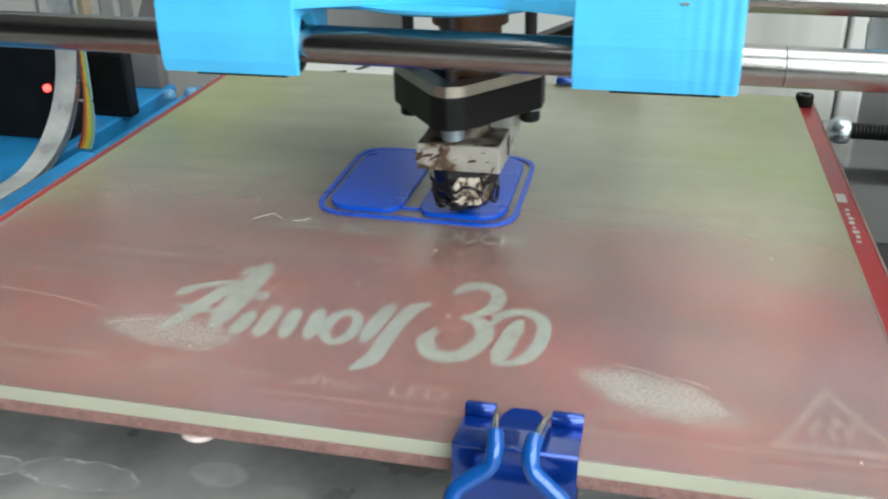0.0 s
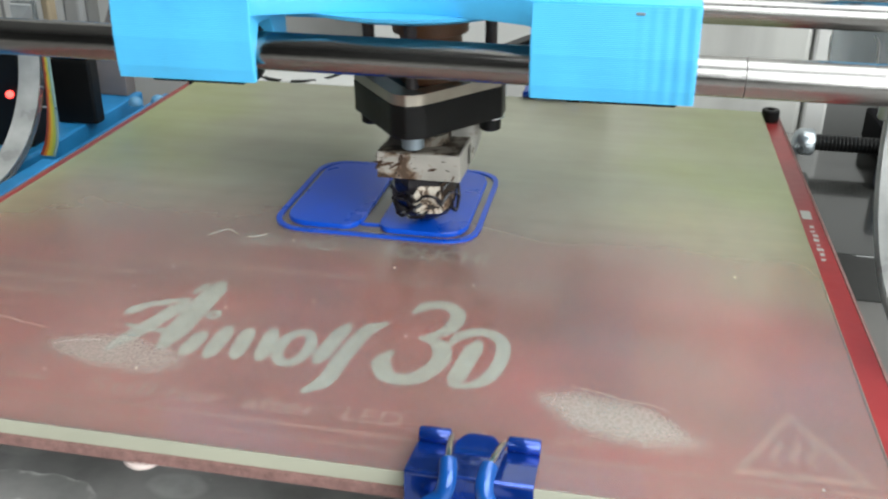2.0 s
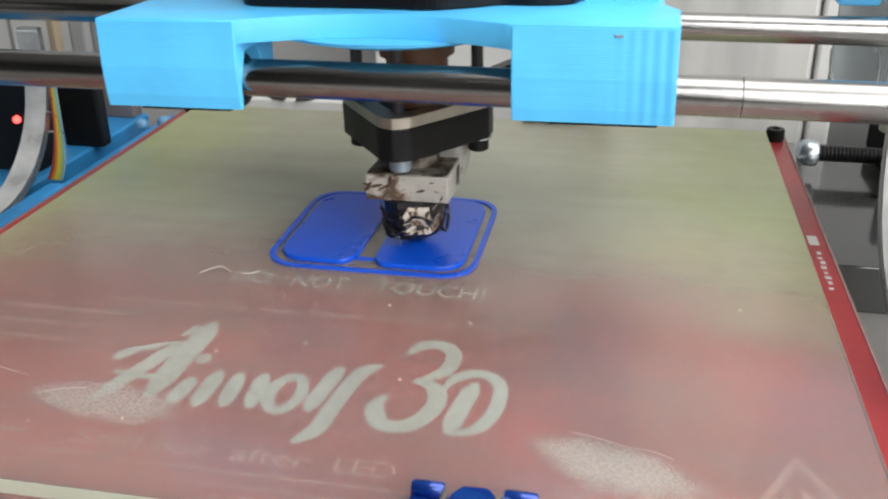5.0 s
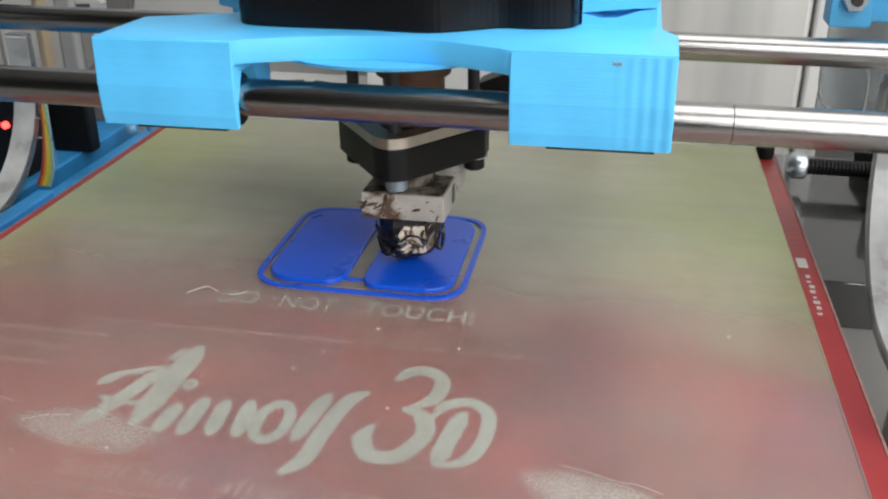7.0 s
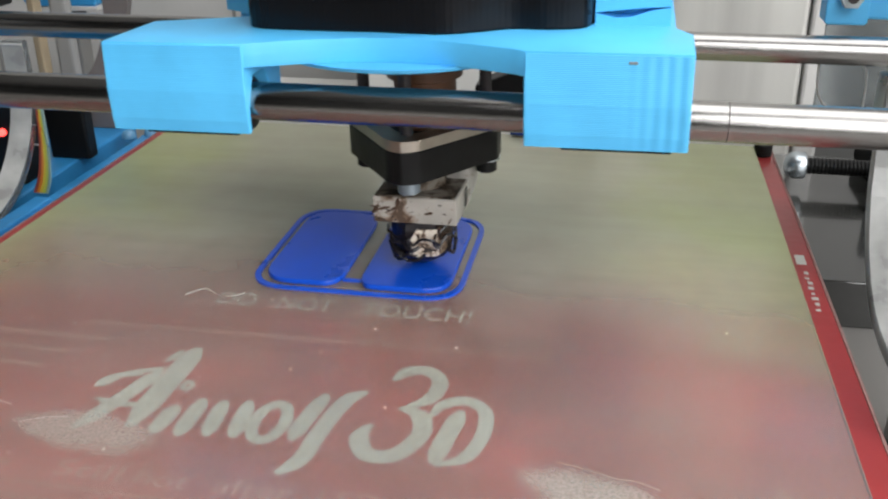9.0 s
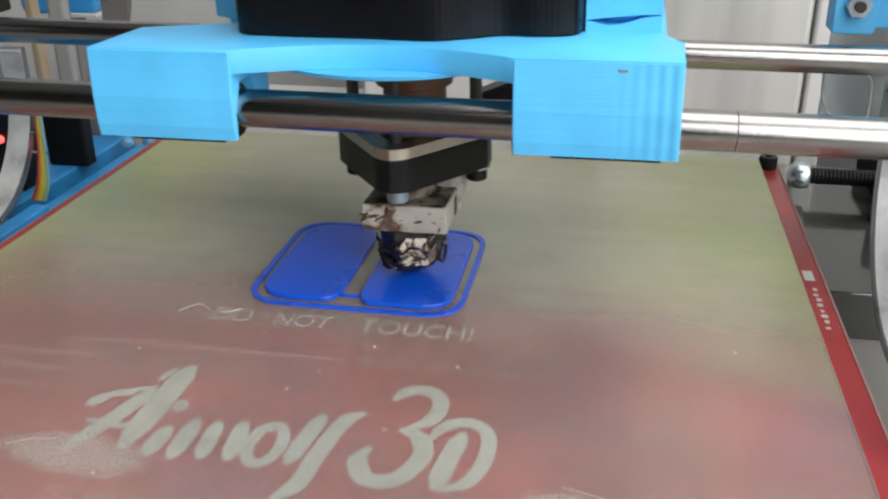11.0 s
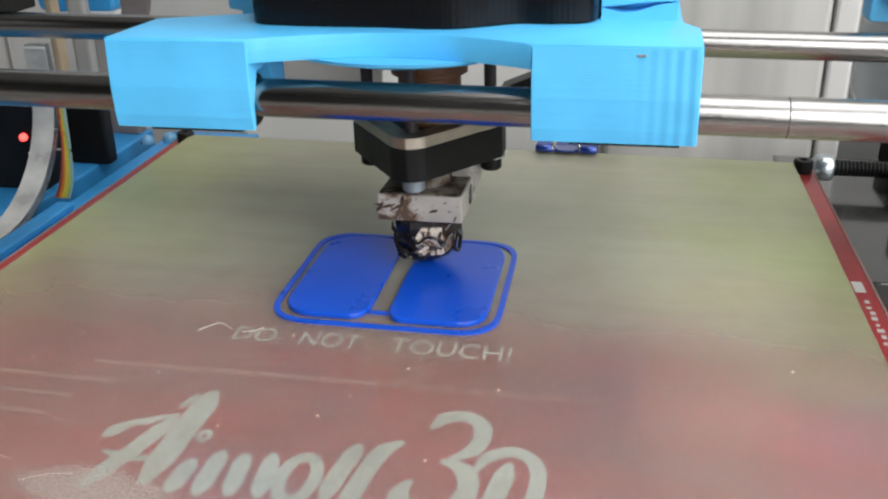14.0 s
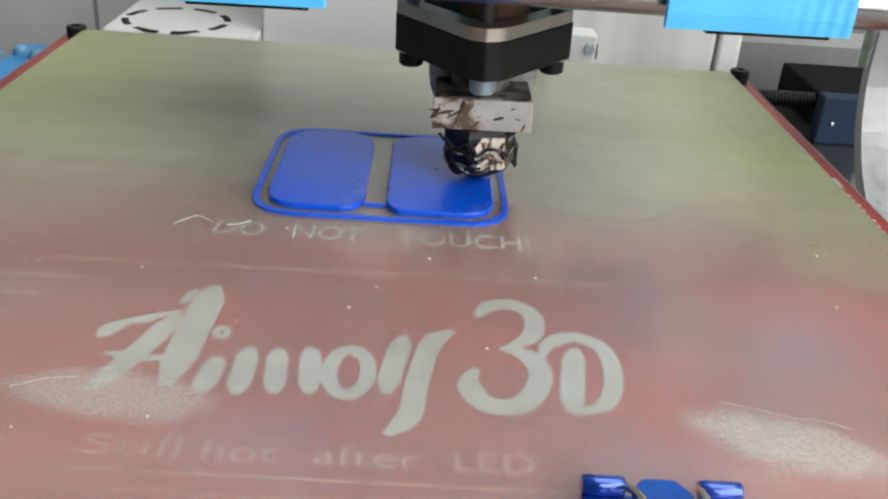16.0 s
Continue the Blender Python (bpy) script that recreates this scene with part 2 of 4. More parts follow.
def ripple(m, start, end, pitch, height):
    """Adds upright ripples that grow along x to a layered plastic."""
    nt = m.node_tree
    b = nt.nodes["Principled BSDF"]
    tc = nt.nodes.new("ShaderNodeTexCoord")
    w = nt.nodes.new("ShaderNodeTexWave")
    w.wave_type, w.bands_direction = "BANDS", "X"
    w.inputs["Scale"].default_value, w.inputs["Distortion"].default_value = 0.314 / pitch, 0.8
    w.inputs["Detail"].default_value, w.inputs["Detail Scale"].default_value = 2, 0.5
    nt.links.new(tc.outputs["Object"], w.inputs["Vector"])
    sx = nt.nodes.new("ShaderNodeSeparateXYZ")
    nt.links.new(tc.outputs["Object"], sx.inputs[0])
    mr = nt.nodes.new("ShaderNodeMapRange")
    mr.inputs["From Min"].default_value, mr.inputs["From Max"].default_value = start, end
    nt.links.new(sx.outputs["X"], mr.inputs["Value"])
    mu = nt.nodes.new("ShaderNodeMath")
    mu.operation = "MULTIPLY"
    nt.links.new(w.outputs["Fac"], mu.inputs[0])
    nt.links.new(mr.outputs[0], mu.inputs[1])
    bp = nt.nodes.new("ShaderNodeBump")
    bp.inputs["Strength"].default_value, bp.inputs["Distance"].default_value = 1.0, height
    nt.links.new(mu.outputs[0], bp.inputs["Height"])
    nt.links.new(b.inputs["Normal"].links[0].from_socket, bp.inputs["Normal"])
    nt.links.new(bp.outputs[0], b.inputs["Normal"])


ripple(SKY_BLUE_RINGED, 0.051, 0.065, 0.0023, 0.00013)
# Bracket blue, darkened in colour for the shade behind the acrylic.
SHADED_BLUE = mat("shaded_blue_plastic", (0.002, 0.014, 0.04), 0.8, 0, 0.25, 90, 0.2, 300)
SKY_BLUE_FLAT = mat("sky_blue_smooth_plastic", (0.04, 0.33, 0.70), 0.4, 0, 0.12, 60, 0.15, 200)
PART_BLUE = layered("royal_blue_plastic", (0.004, 0.082, 0.60), 0.00046, 0.0, 0.3, True)
for nd in PART_BLUE.node_tree.nodes:
    if nd.bl_idname == "ShaderNodeTexWave":
        nd.bands_direction = "DIAGONAL"
    if nd.bl_idname == "ShaderNodeMapping" and nd.inputs["Scale"].default_value[0] > 100:
        nd.inputs["Scale"].default_value, nd.inputs["Rotation"].default_value = (700, 40, 40), (0, 0, radians(45))
CLIP_BLUE = mat("blue_lacquered_steel", (0.006, 0.045, 0.30), 0.2, 0.6, 0.2, 120, 0.1, 500, coat=1.0)
CLIP_LOOP = mat("pale_steel_wire", (0.62, 0.58, 0.45), 0.25, 1.0, 0.15, 200)
CLIP_SLEEVE = mat("blue_lacquered_wire", (0.008, 0.085, 0.36), 0.2, 0.2, 0.15, 120, coat=0.5)
STEEL = mat("ground_steel", (0.34, 0.33, 0.32), 0.16, 1.0, 0.14, 30, 0.08, 900, streak=(1, 14, 14))
DARK_STEEL = mat("scratched_dark_mark", (0.06, 0.05, 0.05), 0.5, 0.4)
ALLOY_SHEET = mat("aluminium_sheet", (0.44, 0.40, 0.34), 0.38, 1.0, 0.15, 120, 0.2, 500)
ZINC = mat("zinc_plated_steel", (0.50, 0.55, 0.58), 0.3, 0.9, 0.12, 160)
BOLT_GREY = mat("dull_zinc_bolt", (0.24, 0.29, 0.33), 0.42, 0.5, 0.12, 160)
BLACK = mat("black_plastic", (0.008, 0.008, 0.008), 0.42, 0, 0.3, 80, 0.2, 400, spec=0.18)
BLACK_RIB = layered("black_layered_plastic", (0.006, 0.006, 0.007), 0.0011, 0.4, 0.24, True)
BLACK_RIB.node_tree.nodes["Principled BSDF"].inputs["Specular IOR Level"].default_value = 0.2
BURNT = spotted("scorched_aluminium", (0.42, 0.395, 0.355), (0.10, 0.066, 0.045), 0.355, 0.45, 0.15, 240, 11.0, 0.0077)
WRAP = spotted("scorched_tape", (0.30, 0.29, 0.265), (0.03, 0.02, 0.012), 0.33, 0.35, 0.0, 380)
BURNT_TOP = spotted("scorched_top", (0.20, 0.18, 0.15), (0.02, 0.015, 0.01), 0.45, 0.5, 0.2, 230)
BURNT_SIDE = spotted("stained_nozzle_flat", (0.26, 0.20, 0.14), (0.02, 0.012, 0.01), 0.45, 0.45, 0.1, 300)
BURNT_HEX = spotted("crusted_nozzle", (0.62, 0.56, 0.48), (0.012, 0.009, 0.008), 0.43, 0.4, 0.15, 620)
CHAR = mat("charred_plastic", (0.010, 0.008, 0.010), 0.3, 0, 0.4, 300, 0.6, 600)
BROWN_CRUST = mat("brown_crust", (0.07, 0.036, 0.02), 0.5, 0, 0.4, 400, 0.5, 700)
COPPER = mat("brown_collar", (0.14, 0.055, 0.02), 0.5, 0, 0.2, 100)
MATT_BLACK = mat("matt_black_housing", (0.006, 0.006, 0.007), 0.8, 0, 0.3, 60, spec=0.08)
RUBBER = mat("black_belt_rubber", (0.025, 0.025, 0.025), 0.55, 0, 0.3, 300, 0.3, 900)
ACRYLIC = mat("frosted_acrylic_edge", (0.40, 0.40, 0.385), 0.3, 0, 0.3, 70, 0.3, 300, coat=0.4)
ACRYLIC_SIDE = mat("smoky_acrylic", (0.42, 0.46, 0.48), 0.16, 0, 0.3, 40, 0.1, 200)
ACRYLIC_SIDE.node_tree.nodes["Principled BSDF"].inputs["Transmission Weight"].default_value = 0.92
CREAM = mat("cream_edge", (0.43, 0.425, 0.335), 0.5, 0, 0.12, 30)
WHITE = mat("white_painted_panel", (0.69, 0.68, 0.65), 0.45, 0, 0.06, 12, 0.1, 300)
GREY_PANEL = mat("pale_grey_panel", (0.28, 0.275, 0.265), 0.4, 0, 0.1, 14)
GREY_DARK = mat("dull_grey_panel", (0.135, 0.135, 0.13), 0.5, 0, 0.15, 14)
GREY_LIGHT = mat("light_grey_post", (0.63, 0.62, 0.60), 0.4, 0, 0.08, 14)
BRUSHED = mat("brushed_steel_panel", (0.62, 0.61, 0.575), 0.42, 0.18, 0.16, 9, 0.12, 120, streak=(6, 1, 0.25))
SCORCH = mat("scorched_blue_plastic", (0.22, 0.27, 0.30), 0.6, 0, 0.4, 900)
TRAY_BLUE = mat("blue_tray_plastic", (0.026, 0.225, 0.50), 0.4, 0, 0.2, 60, 0.2, 200)
SMOKED_COVER = mat("smoky_grey_cover", (0.16, 0.14, 0.135), 0.3, 0, 0.25, 40)
CLEAR_CLIP = mat("milky_plastic", (0.10, 0.25, 0.40), 0.3, 0, 0.2, 100)
GLOSS_DARK = mat("glossy_dark_acrylic", (0.03, 0.03, 0.028), 0.16, 0, 0.4, 30, coat=0.6)
TAN = mat("tan_card", (0.33, 0.26, 0.17), 0.6, 0, 0.2, 40)
ROOM = mat("workshop_wall", (0.62, 0.61, 0.58), 0.7, 0, 0.06, 3)
CEILING = mat("pale_ceiling", (0.52, 0.52, 0.51), 0.7, 0, 0.08, 3)
ROOM_DARK = mat("unseen_dark_wall", (0.07, 0.07, 0.07), 0.7, 0, 0.2, 3)
TABLE = mat("worktop", (0.20, 0.19, 0.18), 0.5, 0, 0.2, 8)
PALE = mat("pale_washer", (0.75, 0.62, 0.58), 0.4, 0, 0.1, 200)


def glow(name, colour, power):
    m = bpy.data.materials.new(name)
    m.use_nodes = True
    b = m.node_tree.nodes["Principled BSDF"]
    b.inputs["Base Color"].default_value = (*colour, 1)
    b.inputs["Emission Color"].default_value = (*colour, 1)
    b.inputs["Emission Strength"].default_value = power
    return m


LED = glow("red_light", (1.0, 0.06, 0.05), 4)


# ---- shapes; all lengths in centimetres ----
CM = 0.01


def bx(x0, x1, y0, y1, z0, z1, bev=0.0, seg=2):
    bm = bmesh.new()
    bmesh.ops.create_cube(bm, size=1)
    for v in bm.verts:
        v.co = Vector(((x0 + x1) / 2 + v.co.x * (x1 - x0), (y0 + y1) / 2 + v.co.y * (y1 - y0), (z0 + z1) / 2 + v.co.z * (z1 - z0))) * CM
    if bev:
        bmesh.ops.bevel(bm, geom=bm.edges[:], offset=bev * CM, segments=seg, affect="EDGES", profile=0.5)
    return bm


def rounded(points, r, seg=6):
    """A polygon with its corners rounded; r may be a list."""
    out, n = [], len(points)
    for i, p in enumerate(points):
        p, a, b = Vector(p), Vector(points[i - 1]), Vector(points[(i + 1) % n])
        q = r[i] if isinstance(r, (list, tuple)) else r
        u, v = (a - p), (b - p)
        q = min(q, u.length * 0.49, v.length * 0.49)
        s, e = p + u.normalized() * q, p + v.normalized() * q
        for k in range(seg + 1):
            f = k / seg
            out.append((1 - f) ** 2 * s + 2 * f * (1 - f) * p + f * f * e)
    return out


def prism(points, lo, hi, axis="z", bev=0.0):
    """A polygon drawn out along an axis: in z it lies in x, y; in x it lies in y, z; in y it lies in x, z."""
    bm = bmesh.new()
    put = {"z": lambda p, h: (p[0], p[1], h), "x": lambda p, h: (h, p[0], p[1]), "y": lambda p, h: (p[0], h, p[1])}[axis]
    a = [bm.verts.new(Vector(put(p, lo)) * CM) for p in points]
    b = [bm.verts.new(Vector(put(p, hi)) * CM) for p in points]
    n = len(points)
    caps = [bm.faces.new(a), bm.faces.new(b)]
    for i in range(n):
        bm.faces.new((a[i], a[(i + 1) % n], b[(i + 1) % n], b[i]))
    bmesh.ops.recalc_face_normals(bm, faces=bm.faces[:])
    if bev:
        bmesh.ops.bevel(bm, geom=[e for f in caps for e in f.edges], offset=bev * CM, segments=2, affect="EDGES", profile=0.5)
    return bm


def ringed(outer, inner, lo, hi):
    """A flat band between two closed outlines of as many points, drawn up in z."""
    bm = bmesh.new()
    n = len(outer)
    v = [[bm.verts.new(Vector((p[0], p[1], h)) * CM) for p in line] for line, h in ((outer, lo), (outer, hi), (inner, hi), (inner, lo))]
    for i in range(n):
        j = (i + 1) % n
        for k in range(4):
            bm.faces.new((v[k][i], v[k][j], v[(k + 1) % 4][j], v[(k + 1) % 4][i]))
    bmesh.ops.recalc_face_normals(bm, faces=bm.faces[:])
    return bm


def turned(profile, centre, axis="z", seg=24):
    """A turned solid from (radius, height) pairs about an axis through centre."""
    bm = bmesh.new()
    c, rows = Vector(centre), []
    for r, h in profile:
        ring = []
        for k in range(seg):
            a = 2 * math.pi * k / seg
            u, w = r * math.cos(a), r * math.sin(a)
            d = {"z": (u, w, h), "x": (h, u, w), "y": (u, h, w)}[axis]
            ring.append(bm.verts.new((c + Vector(d)) * CM))
        rows.append(ring)
    for p, q in zip(rows, rows[1:]):
        for k in range(seg):
            bm.faces.new((p[k], p[(k + 1) % seg], q[(k + 1) % seg], q[k]))
    bm.faces.new(rows[0])
    bm.faces.new(rows[-1])
    bmesh.ops.recalc_face_normals(bm, faces=bm.faces[:])
    return bm


def tube(points, r, seg=10, closed=False):
    """A round wire along points."""
    bm = bmesh.new()
    pts = [Vector(p) for p in points]
    rows = []
    for i, p in enumerate(pts):
        d = (pts[min(i + 1, len(pts) - 1)] - pts[max(i - 1, 0)]).normalized()
        side = d.cross(Vector((0, 0, 1)))
        side = (side if side.length > 0.05 else d.cross(Vector((1, 0, 0)))).normalized()
        up = side.cross(d).normalized()
        q = r[i] if isinstance(r, (list, tuple)) else r
        rows.append([bm.verts.new((p + side * q * math.cos(2 * math.pi * k / seg) + up * q * math.sin(2 * math.pi * k / seg)) * CM) for k in range(seg)])
    for a, b in zip(rows, rows[1:]):
        for k in range(seg):
            bm.faces.new((a[k], a[(k + 1) % seg], b[(k + 1) % seg], b[k]))
    bm.faces.new(rows[0])
    bm.faces.new(rows[-1])
    bmesh.ops.recalc_face_normals(bm, faces=bm.faces[:])
    return bm


def smooth_line(points, n=8):
    """A soft curve through points."""
    p = [Vector(q) for q in points]
    p = [2 * p[0] - p[1], *p, 2 * p[-1] - p[-2]]
    out = []
    for i in range(1, len(p) - 2):
        for k in range(n):
            t = k / n
            out.append(0.5 * ((2 * p[i]) + (p[i + 1] - p[i - 1]) * t + (2 * p[i - 1] - 5 * p[i] + 4 * p[i + 1] - p[i + 2]) * t * t + (3 * p[i] - p[i - 1] - 3 * p[i + 1] + p[i + 2]) * t ** 3))
    return [*out, p[-2]]


def joined(*bms):
    out = bmesh.new()
    for b in bms:
        me = bpy.data.meshes.new("piece")
        b.to_mesh(me)
        b.free()
        out.from_mesh(me)
        bpy.data.meshes.remove(me)
    return out


def part(name, bm, material, parent=None, label="", smooth=False):
    me = bpy.data.meshes.new(name)
    bm.to_mesh(me)
    bm.free()
    me.materials.append(material)
    if smooth:
        me.shade_smooth()
        me.set_sharp_from_angle(angle=radians(38))
    o = new(name, me)
    o.parent = parent
    return tagged(o, label)


def words(name, text, x0, x1, y, z, height, material, parent):
    """Built-in lettering fitted between x0 and x1 with its foot at y."""
    cu = bpy.data.curves.new("lettering", "FONT")
    cu.body, cu.extrude = text, 0.0
    tmp = bpy.data.objects.new("lettering", cu)
    scene.collection.objects.link(tmp)
    bpy.context.view_layer.update()
    me = bpy.data.meshes.new_from_object(tmp.evaluated_get(bpy.context.evaluated_depsgraph_get()))
    bpy.data.objects.remove(tmp)
    xs, ys = [v.co.x for v in me.vertices], [v.co.y for v in me.vertices]
    a, b, top = min(xs), max(xs), max(ys)
    for v in me.vertices:
        v.co = Vector((x0 + (v.co.x - a) / (b - a) * (x1 - x0), y + v.co.y / top * height, z)) * CM
    me.materials.clear()
    me.materials.append(material)
    o = new(name, me)
    o.parent = parent
    return o


def stroke(points, w, z):
    """A flat rounded ribbon lying at height z, tapered at its ends."""
    pts = smooth_line([(p[0], p[1], 0) for p in points], 8)
    left, right = [], []
    for i, p in enumerate(pts):
        d = (pts[min(i + 1, len(pts) - 1)] - pts[max(i - 1, 0)]).normalized()
        f = i / (len(pts) - 1)
        q = w / 2 * min(1, 0.35 + 3.5 * min(f, 1 - f))
        left.append((p.x - d.y * q, p.y + d.x * q))
        right.append((p.x + d.y * q, p.y - d.x * q))
    return prism(left + right[::-1], z, z + 0.006)


def circle(cx, cy, rx, ry, n=32):
    return [(cx + rx * math.cos(2 * math.pi * k / n), cy + ry * math.sin(2 * math.pi * k / n)) for k in range(n)]


# ---- setting ----
tagged(part("table", bx(-90, 90, -60, 32.2, -8.0, -5.0, 0.3), TABLE), "dark grey worktop under the printer", "worktop", kind="structure")
tagged(part("floor", bx(-150, 150, -150, 150, -80, -78), TABLE), "dark workshop floor", "floor", kind="structure")
tagged(part("wall_back", bx(-150, 150, 110, 114, -78, 160), ROOM), "pale painted workshop wall", "wall", kind="structure")
# Front and left walls are added out of view, dark to dim rod reflections.
tagged(part("wall_front", bx(-150, 150, -150, -146, -78, 160), ROOM_DARK), "unseen dark wall added to keep reflections dark", "wall", kind="structure")
tagged(part("wall_left", bx(-150, -146, -146, 110, -78, 160), ROOM_DARK), "unseen dark wall added to keep reflections dark", "wall", kind="structure")
tagged(part("wall_right", bx(146, 150, -146, 110, -78, 160), ROOM), "pale painted workshop wall", "wall", kind="structure")
tagged(part("ceiling", bx(-150, 150, -150, 114, 160, 164), CEILING), "pale workshop ceiling", "ceiling", kind="structure")

# ---- printer frame ----
base = tagged(part("base_plate", bx(-14.2, 11.2, -14, 29.2, -4.6, -3.4, 0.1), BASE), "glossy dark base plate with dried smudges and painted blurred reflections", "base plate")
for x in (-13, 9):
    for y in (-12, 27):
        part("foot", bx(x, x + 2, y, y + 2, -5.0, -4.6), BLACK, base)


def side_frame(x0, x1, face, deep, top, material, label):
    """A thick acrylic side strip: an upright and a foot joined by a wide curve that opens to the front."""
    turns = [math.pi / 2 * k / 16 for k in range(16, -1, -1)]
    arc = [(face - 4.2 + 4.2 * math.sin(a), 1.45 - 4.2 * math.cos(a)) for a in turns]
    back = [(face - 4.2 + (4.2 + deep) * math.sin(a), 1.45 - (4.2 + deep) * math.cos(a)) for a in turns]
    outline = [(face, top), *arc, (2.0, -2.75), (2.0, -2.75 - deep), *back[::-1], (face + deep, top)]
    f = tagged(part("side_frame", prism(outline, x0, x1, "x", 0.08), material), label, "printer frame", "printer side frames")
    lip = [(face - 0.03, top - 0.05), *[(p[0] - 0.03, p[1] + 0.03) for p in arc], (2.1, -2.72)]
    part("sawn_edge", prism(lip + [(p[0] + 0.028, p[1] - 0.028) for p in lip[::-1]], x0 + 0.04, x1 - 0.04, "x"), ACRYLIC, f, "pale sawn edge")
    # Pale bars stand in for glints across the frosted edge.
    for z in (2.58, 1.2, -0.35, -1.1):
        part("painted_glint", bx(x0 + 0.05, x1 - 0.05, face - 0.075, face - 0.035, z, z + 0.05), GREY_LIGHT, f, "pale bar painted as a glint") if face > 18 else None
    part("foot", bx(x0 + 0.2, x1 - 0.2, 8, 12, -5.0, -2.75 - deep + 0.02, 0.05), material, f)
    return f


side_frame(-15.98, -15.08, 19.7, 0.3, 2.7, ACRYLIC_SIDE, "thick frosted acrylic side frame with a wide curved cut-out")
side_frame(12.8, 13.7, 17.0, 0.35, 16.0, ACRYLIC, "thick frosted acrylic side frame with a wide curved cut-out")


for z0, z1, x in ((1.1, 3.3, 12.85), (4.6, 6.2, 13.3)):
    part("clamp_stud", turned([(0.18, z0), (0.24, z0 + 0.05), (0.24, z1 - 0.05), (0.18, z1)], (x, 17.3, 0), "z", 14), ZINC, bpy.data.objects["side_frame.001"], "zinc clamp stud", True)
part("clear_corner", bx(11.5, 16.0, 19.7, 19.85, 1.48, 9.0, 0.03), ACRYLIC_SIDE, bpy.data.objects["side_frame.001"], "smoky clear corner sheet")
# Glints along the clear corner's edge, drawn as pale wires.
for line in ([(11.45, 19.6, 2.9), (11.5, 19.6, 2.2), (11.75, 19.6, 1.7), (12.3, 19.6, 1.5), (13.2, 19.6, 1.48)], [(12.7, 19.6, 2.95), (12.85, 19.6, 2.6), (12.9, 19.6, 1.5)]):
    part("edge_glint", tube(smooth_line(line, 5), 0.035, 8), GREY_LIGHT, bpy.data.objects["side_frame.001"], "pale wire painted as the glint on a clear corner's edge", True)


def smooth_rod(y, z, r, label, marks=()):
    rod = tagged(part("smooth_rod", turned([(r - 0.03, -17.0), (r, -16.97), (r, 16.97), (r - 0.03, 17.0)], (0, y, z), "x", 48), STEEL, smooth=True), label, "guide rod", "guide rods")
    for x in marks:
        part("wear_mark", turned([(r + 0.002, x - 0.011), (r + 0.002, x + 0.011)], (0, y, z), "x", 48), DARK_STEEL, rod, "thin dark ring worn into the steel")


smooth_rod(7.5, 4.59, 0.385, "polished round steel guide rod with a scored ring", (7.62,))
smooth_rod(13.9, 4.59, 0.345, "polished round steel guide rod behind the carriage")


def rod_bracket(x0, x1, label):
    b = tagged(new("rod_bracket"), label, "bracket", "rod brackets")
    part("body", prism(rounded([(x0 + 0.9, 5.1), (x1, 5.1), (x1, 9.5), (x0 + 0.9, 9.5)], 0.15), 15.2, 19.65, "y", 0.05), SKY_BLUE, b)
    part("tongue", prism(rounded([(x0, 5.1), (x0 + 1.0, 5.1), (x0 + 1.0, 9.5), (x0, 9.5)], 0.12), 14.4, 15.2, "y", 0.04), SKY_BLUE, b)
    e0 = 15.15 if x0 > 0 else -16.8
    part("end_clamp", bx(e0, e0 + 1.6, 6.6, 19.8, 4.0, 9.4, 0.08), BLACK, b, "black end clamp")
    nut = part("nut", turned([(0.28, 0), (0.30, 0.04), (0.30, 0.22), (0.27, 0.26)], (x0 + 0.52, 14.16, 5.8), "y", 6), ZINC, b, "zinc hexagon nut")
    part("bolt", turned([(0.13, -0.12), (0.13, 0.02)], (x0 + 0.52, 14.16, 5.8), "y", 16), DARK_STEEL, nut)


rod_bracket(10.4, 15.15, "sky blue printed bracket with a recessed nut")
rod_bracket(-18.6, -15.2, "sky blue printed bracket at the dark end of the rods")

# toothed belt behind the extruder
teeth = [bx(4.9 + 0.25 * k, 5.03 + 0.25 * k, 12.0, 12.6, 6.62, 6.72) for k in range(48)]
belt = tagged(part("drive_belt", joined(bx(-16, 17, 12.0, 12.6, 6.45, 6.62), *teeth), RUBBER), "black toothed rubber drive belt", "belt")

# threaded rod with its cap nut beside the bed
thr = tagged(new("threaded_rod"), "black threaded cross rod with a shiny cap nut", "rod")
part("shaft", turned([(0.29 + 0.03 * (k % 2), 12.75 + 0.07 * k) for k in range(38)], (0, 26, -2.5), "x", 20), BLACK, thr)
part("cap_nut", turned([(0.12, 12.0), (0.34, 12.06), (0.47, 12.2), (0.52, 12.4), (0.52, 12.7), (0.46, 12.78)], (0, 26, -2.5), "x", 20), ZINC, thr, "shiny zinc cap nut", True)

# blue tray, electronics box, motor and ribbon cable
tagged(part("blue_tray", bx(-27, -16.05, 6, 28.3, -5.0, -2.95, 0.1), TRAY_BLUE), "sky blue plastic tray outside the side frame", "tray")
tagged(part("blue_tray", bx(-15.0, -11.0, 6, 28.3, -3.4, -2.95, 0.1), TRAY_BLUE), "sky blue plastic tray on the base beside the bed", "tray")
part("raised_edge", bx(-15.0, -14.35, 6.1, 18.6, -2.95, -2.66, 0.08), TRAY_BLUE, bpy.data.objects["blue_tray.001"])
ebox = tagged(new("electronics_box"), "black electronics box with a lit red lamp", "control box")
part("case", bx(-25, -16.4, 20.2, 22.0, -2.95, 0.75, 0.12), BLACK, ebox)
part("indicator", turned([(0.14, 0), (0.14, -0.12), (0.09, -0.17), (0.02, -0.19)], (-16.95, 20.2, -0.85), "y", 16), LED, ebox, "glowing red indicator lamp", True)
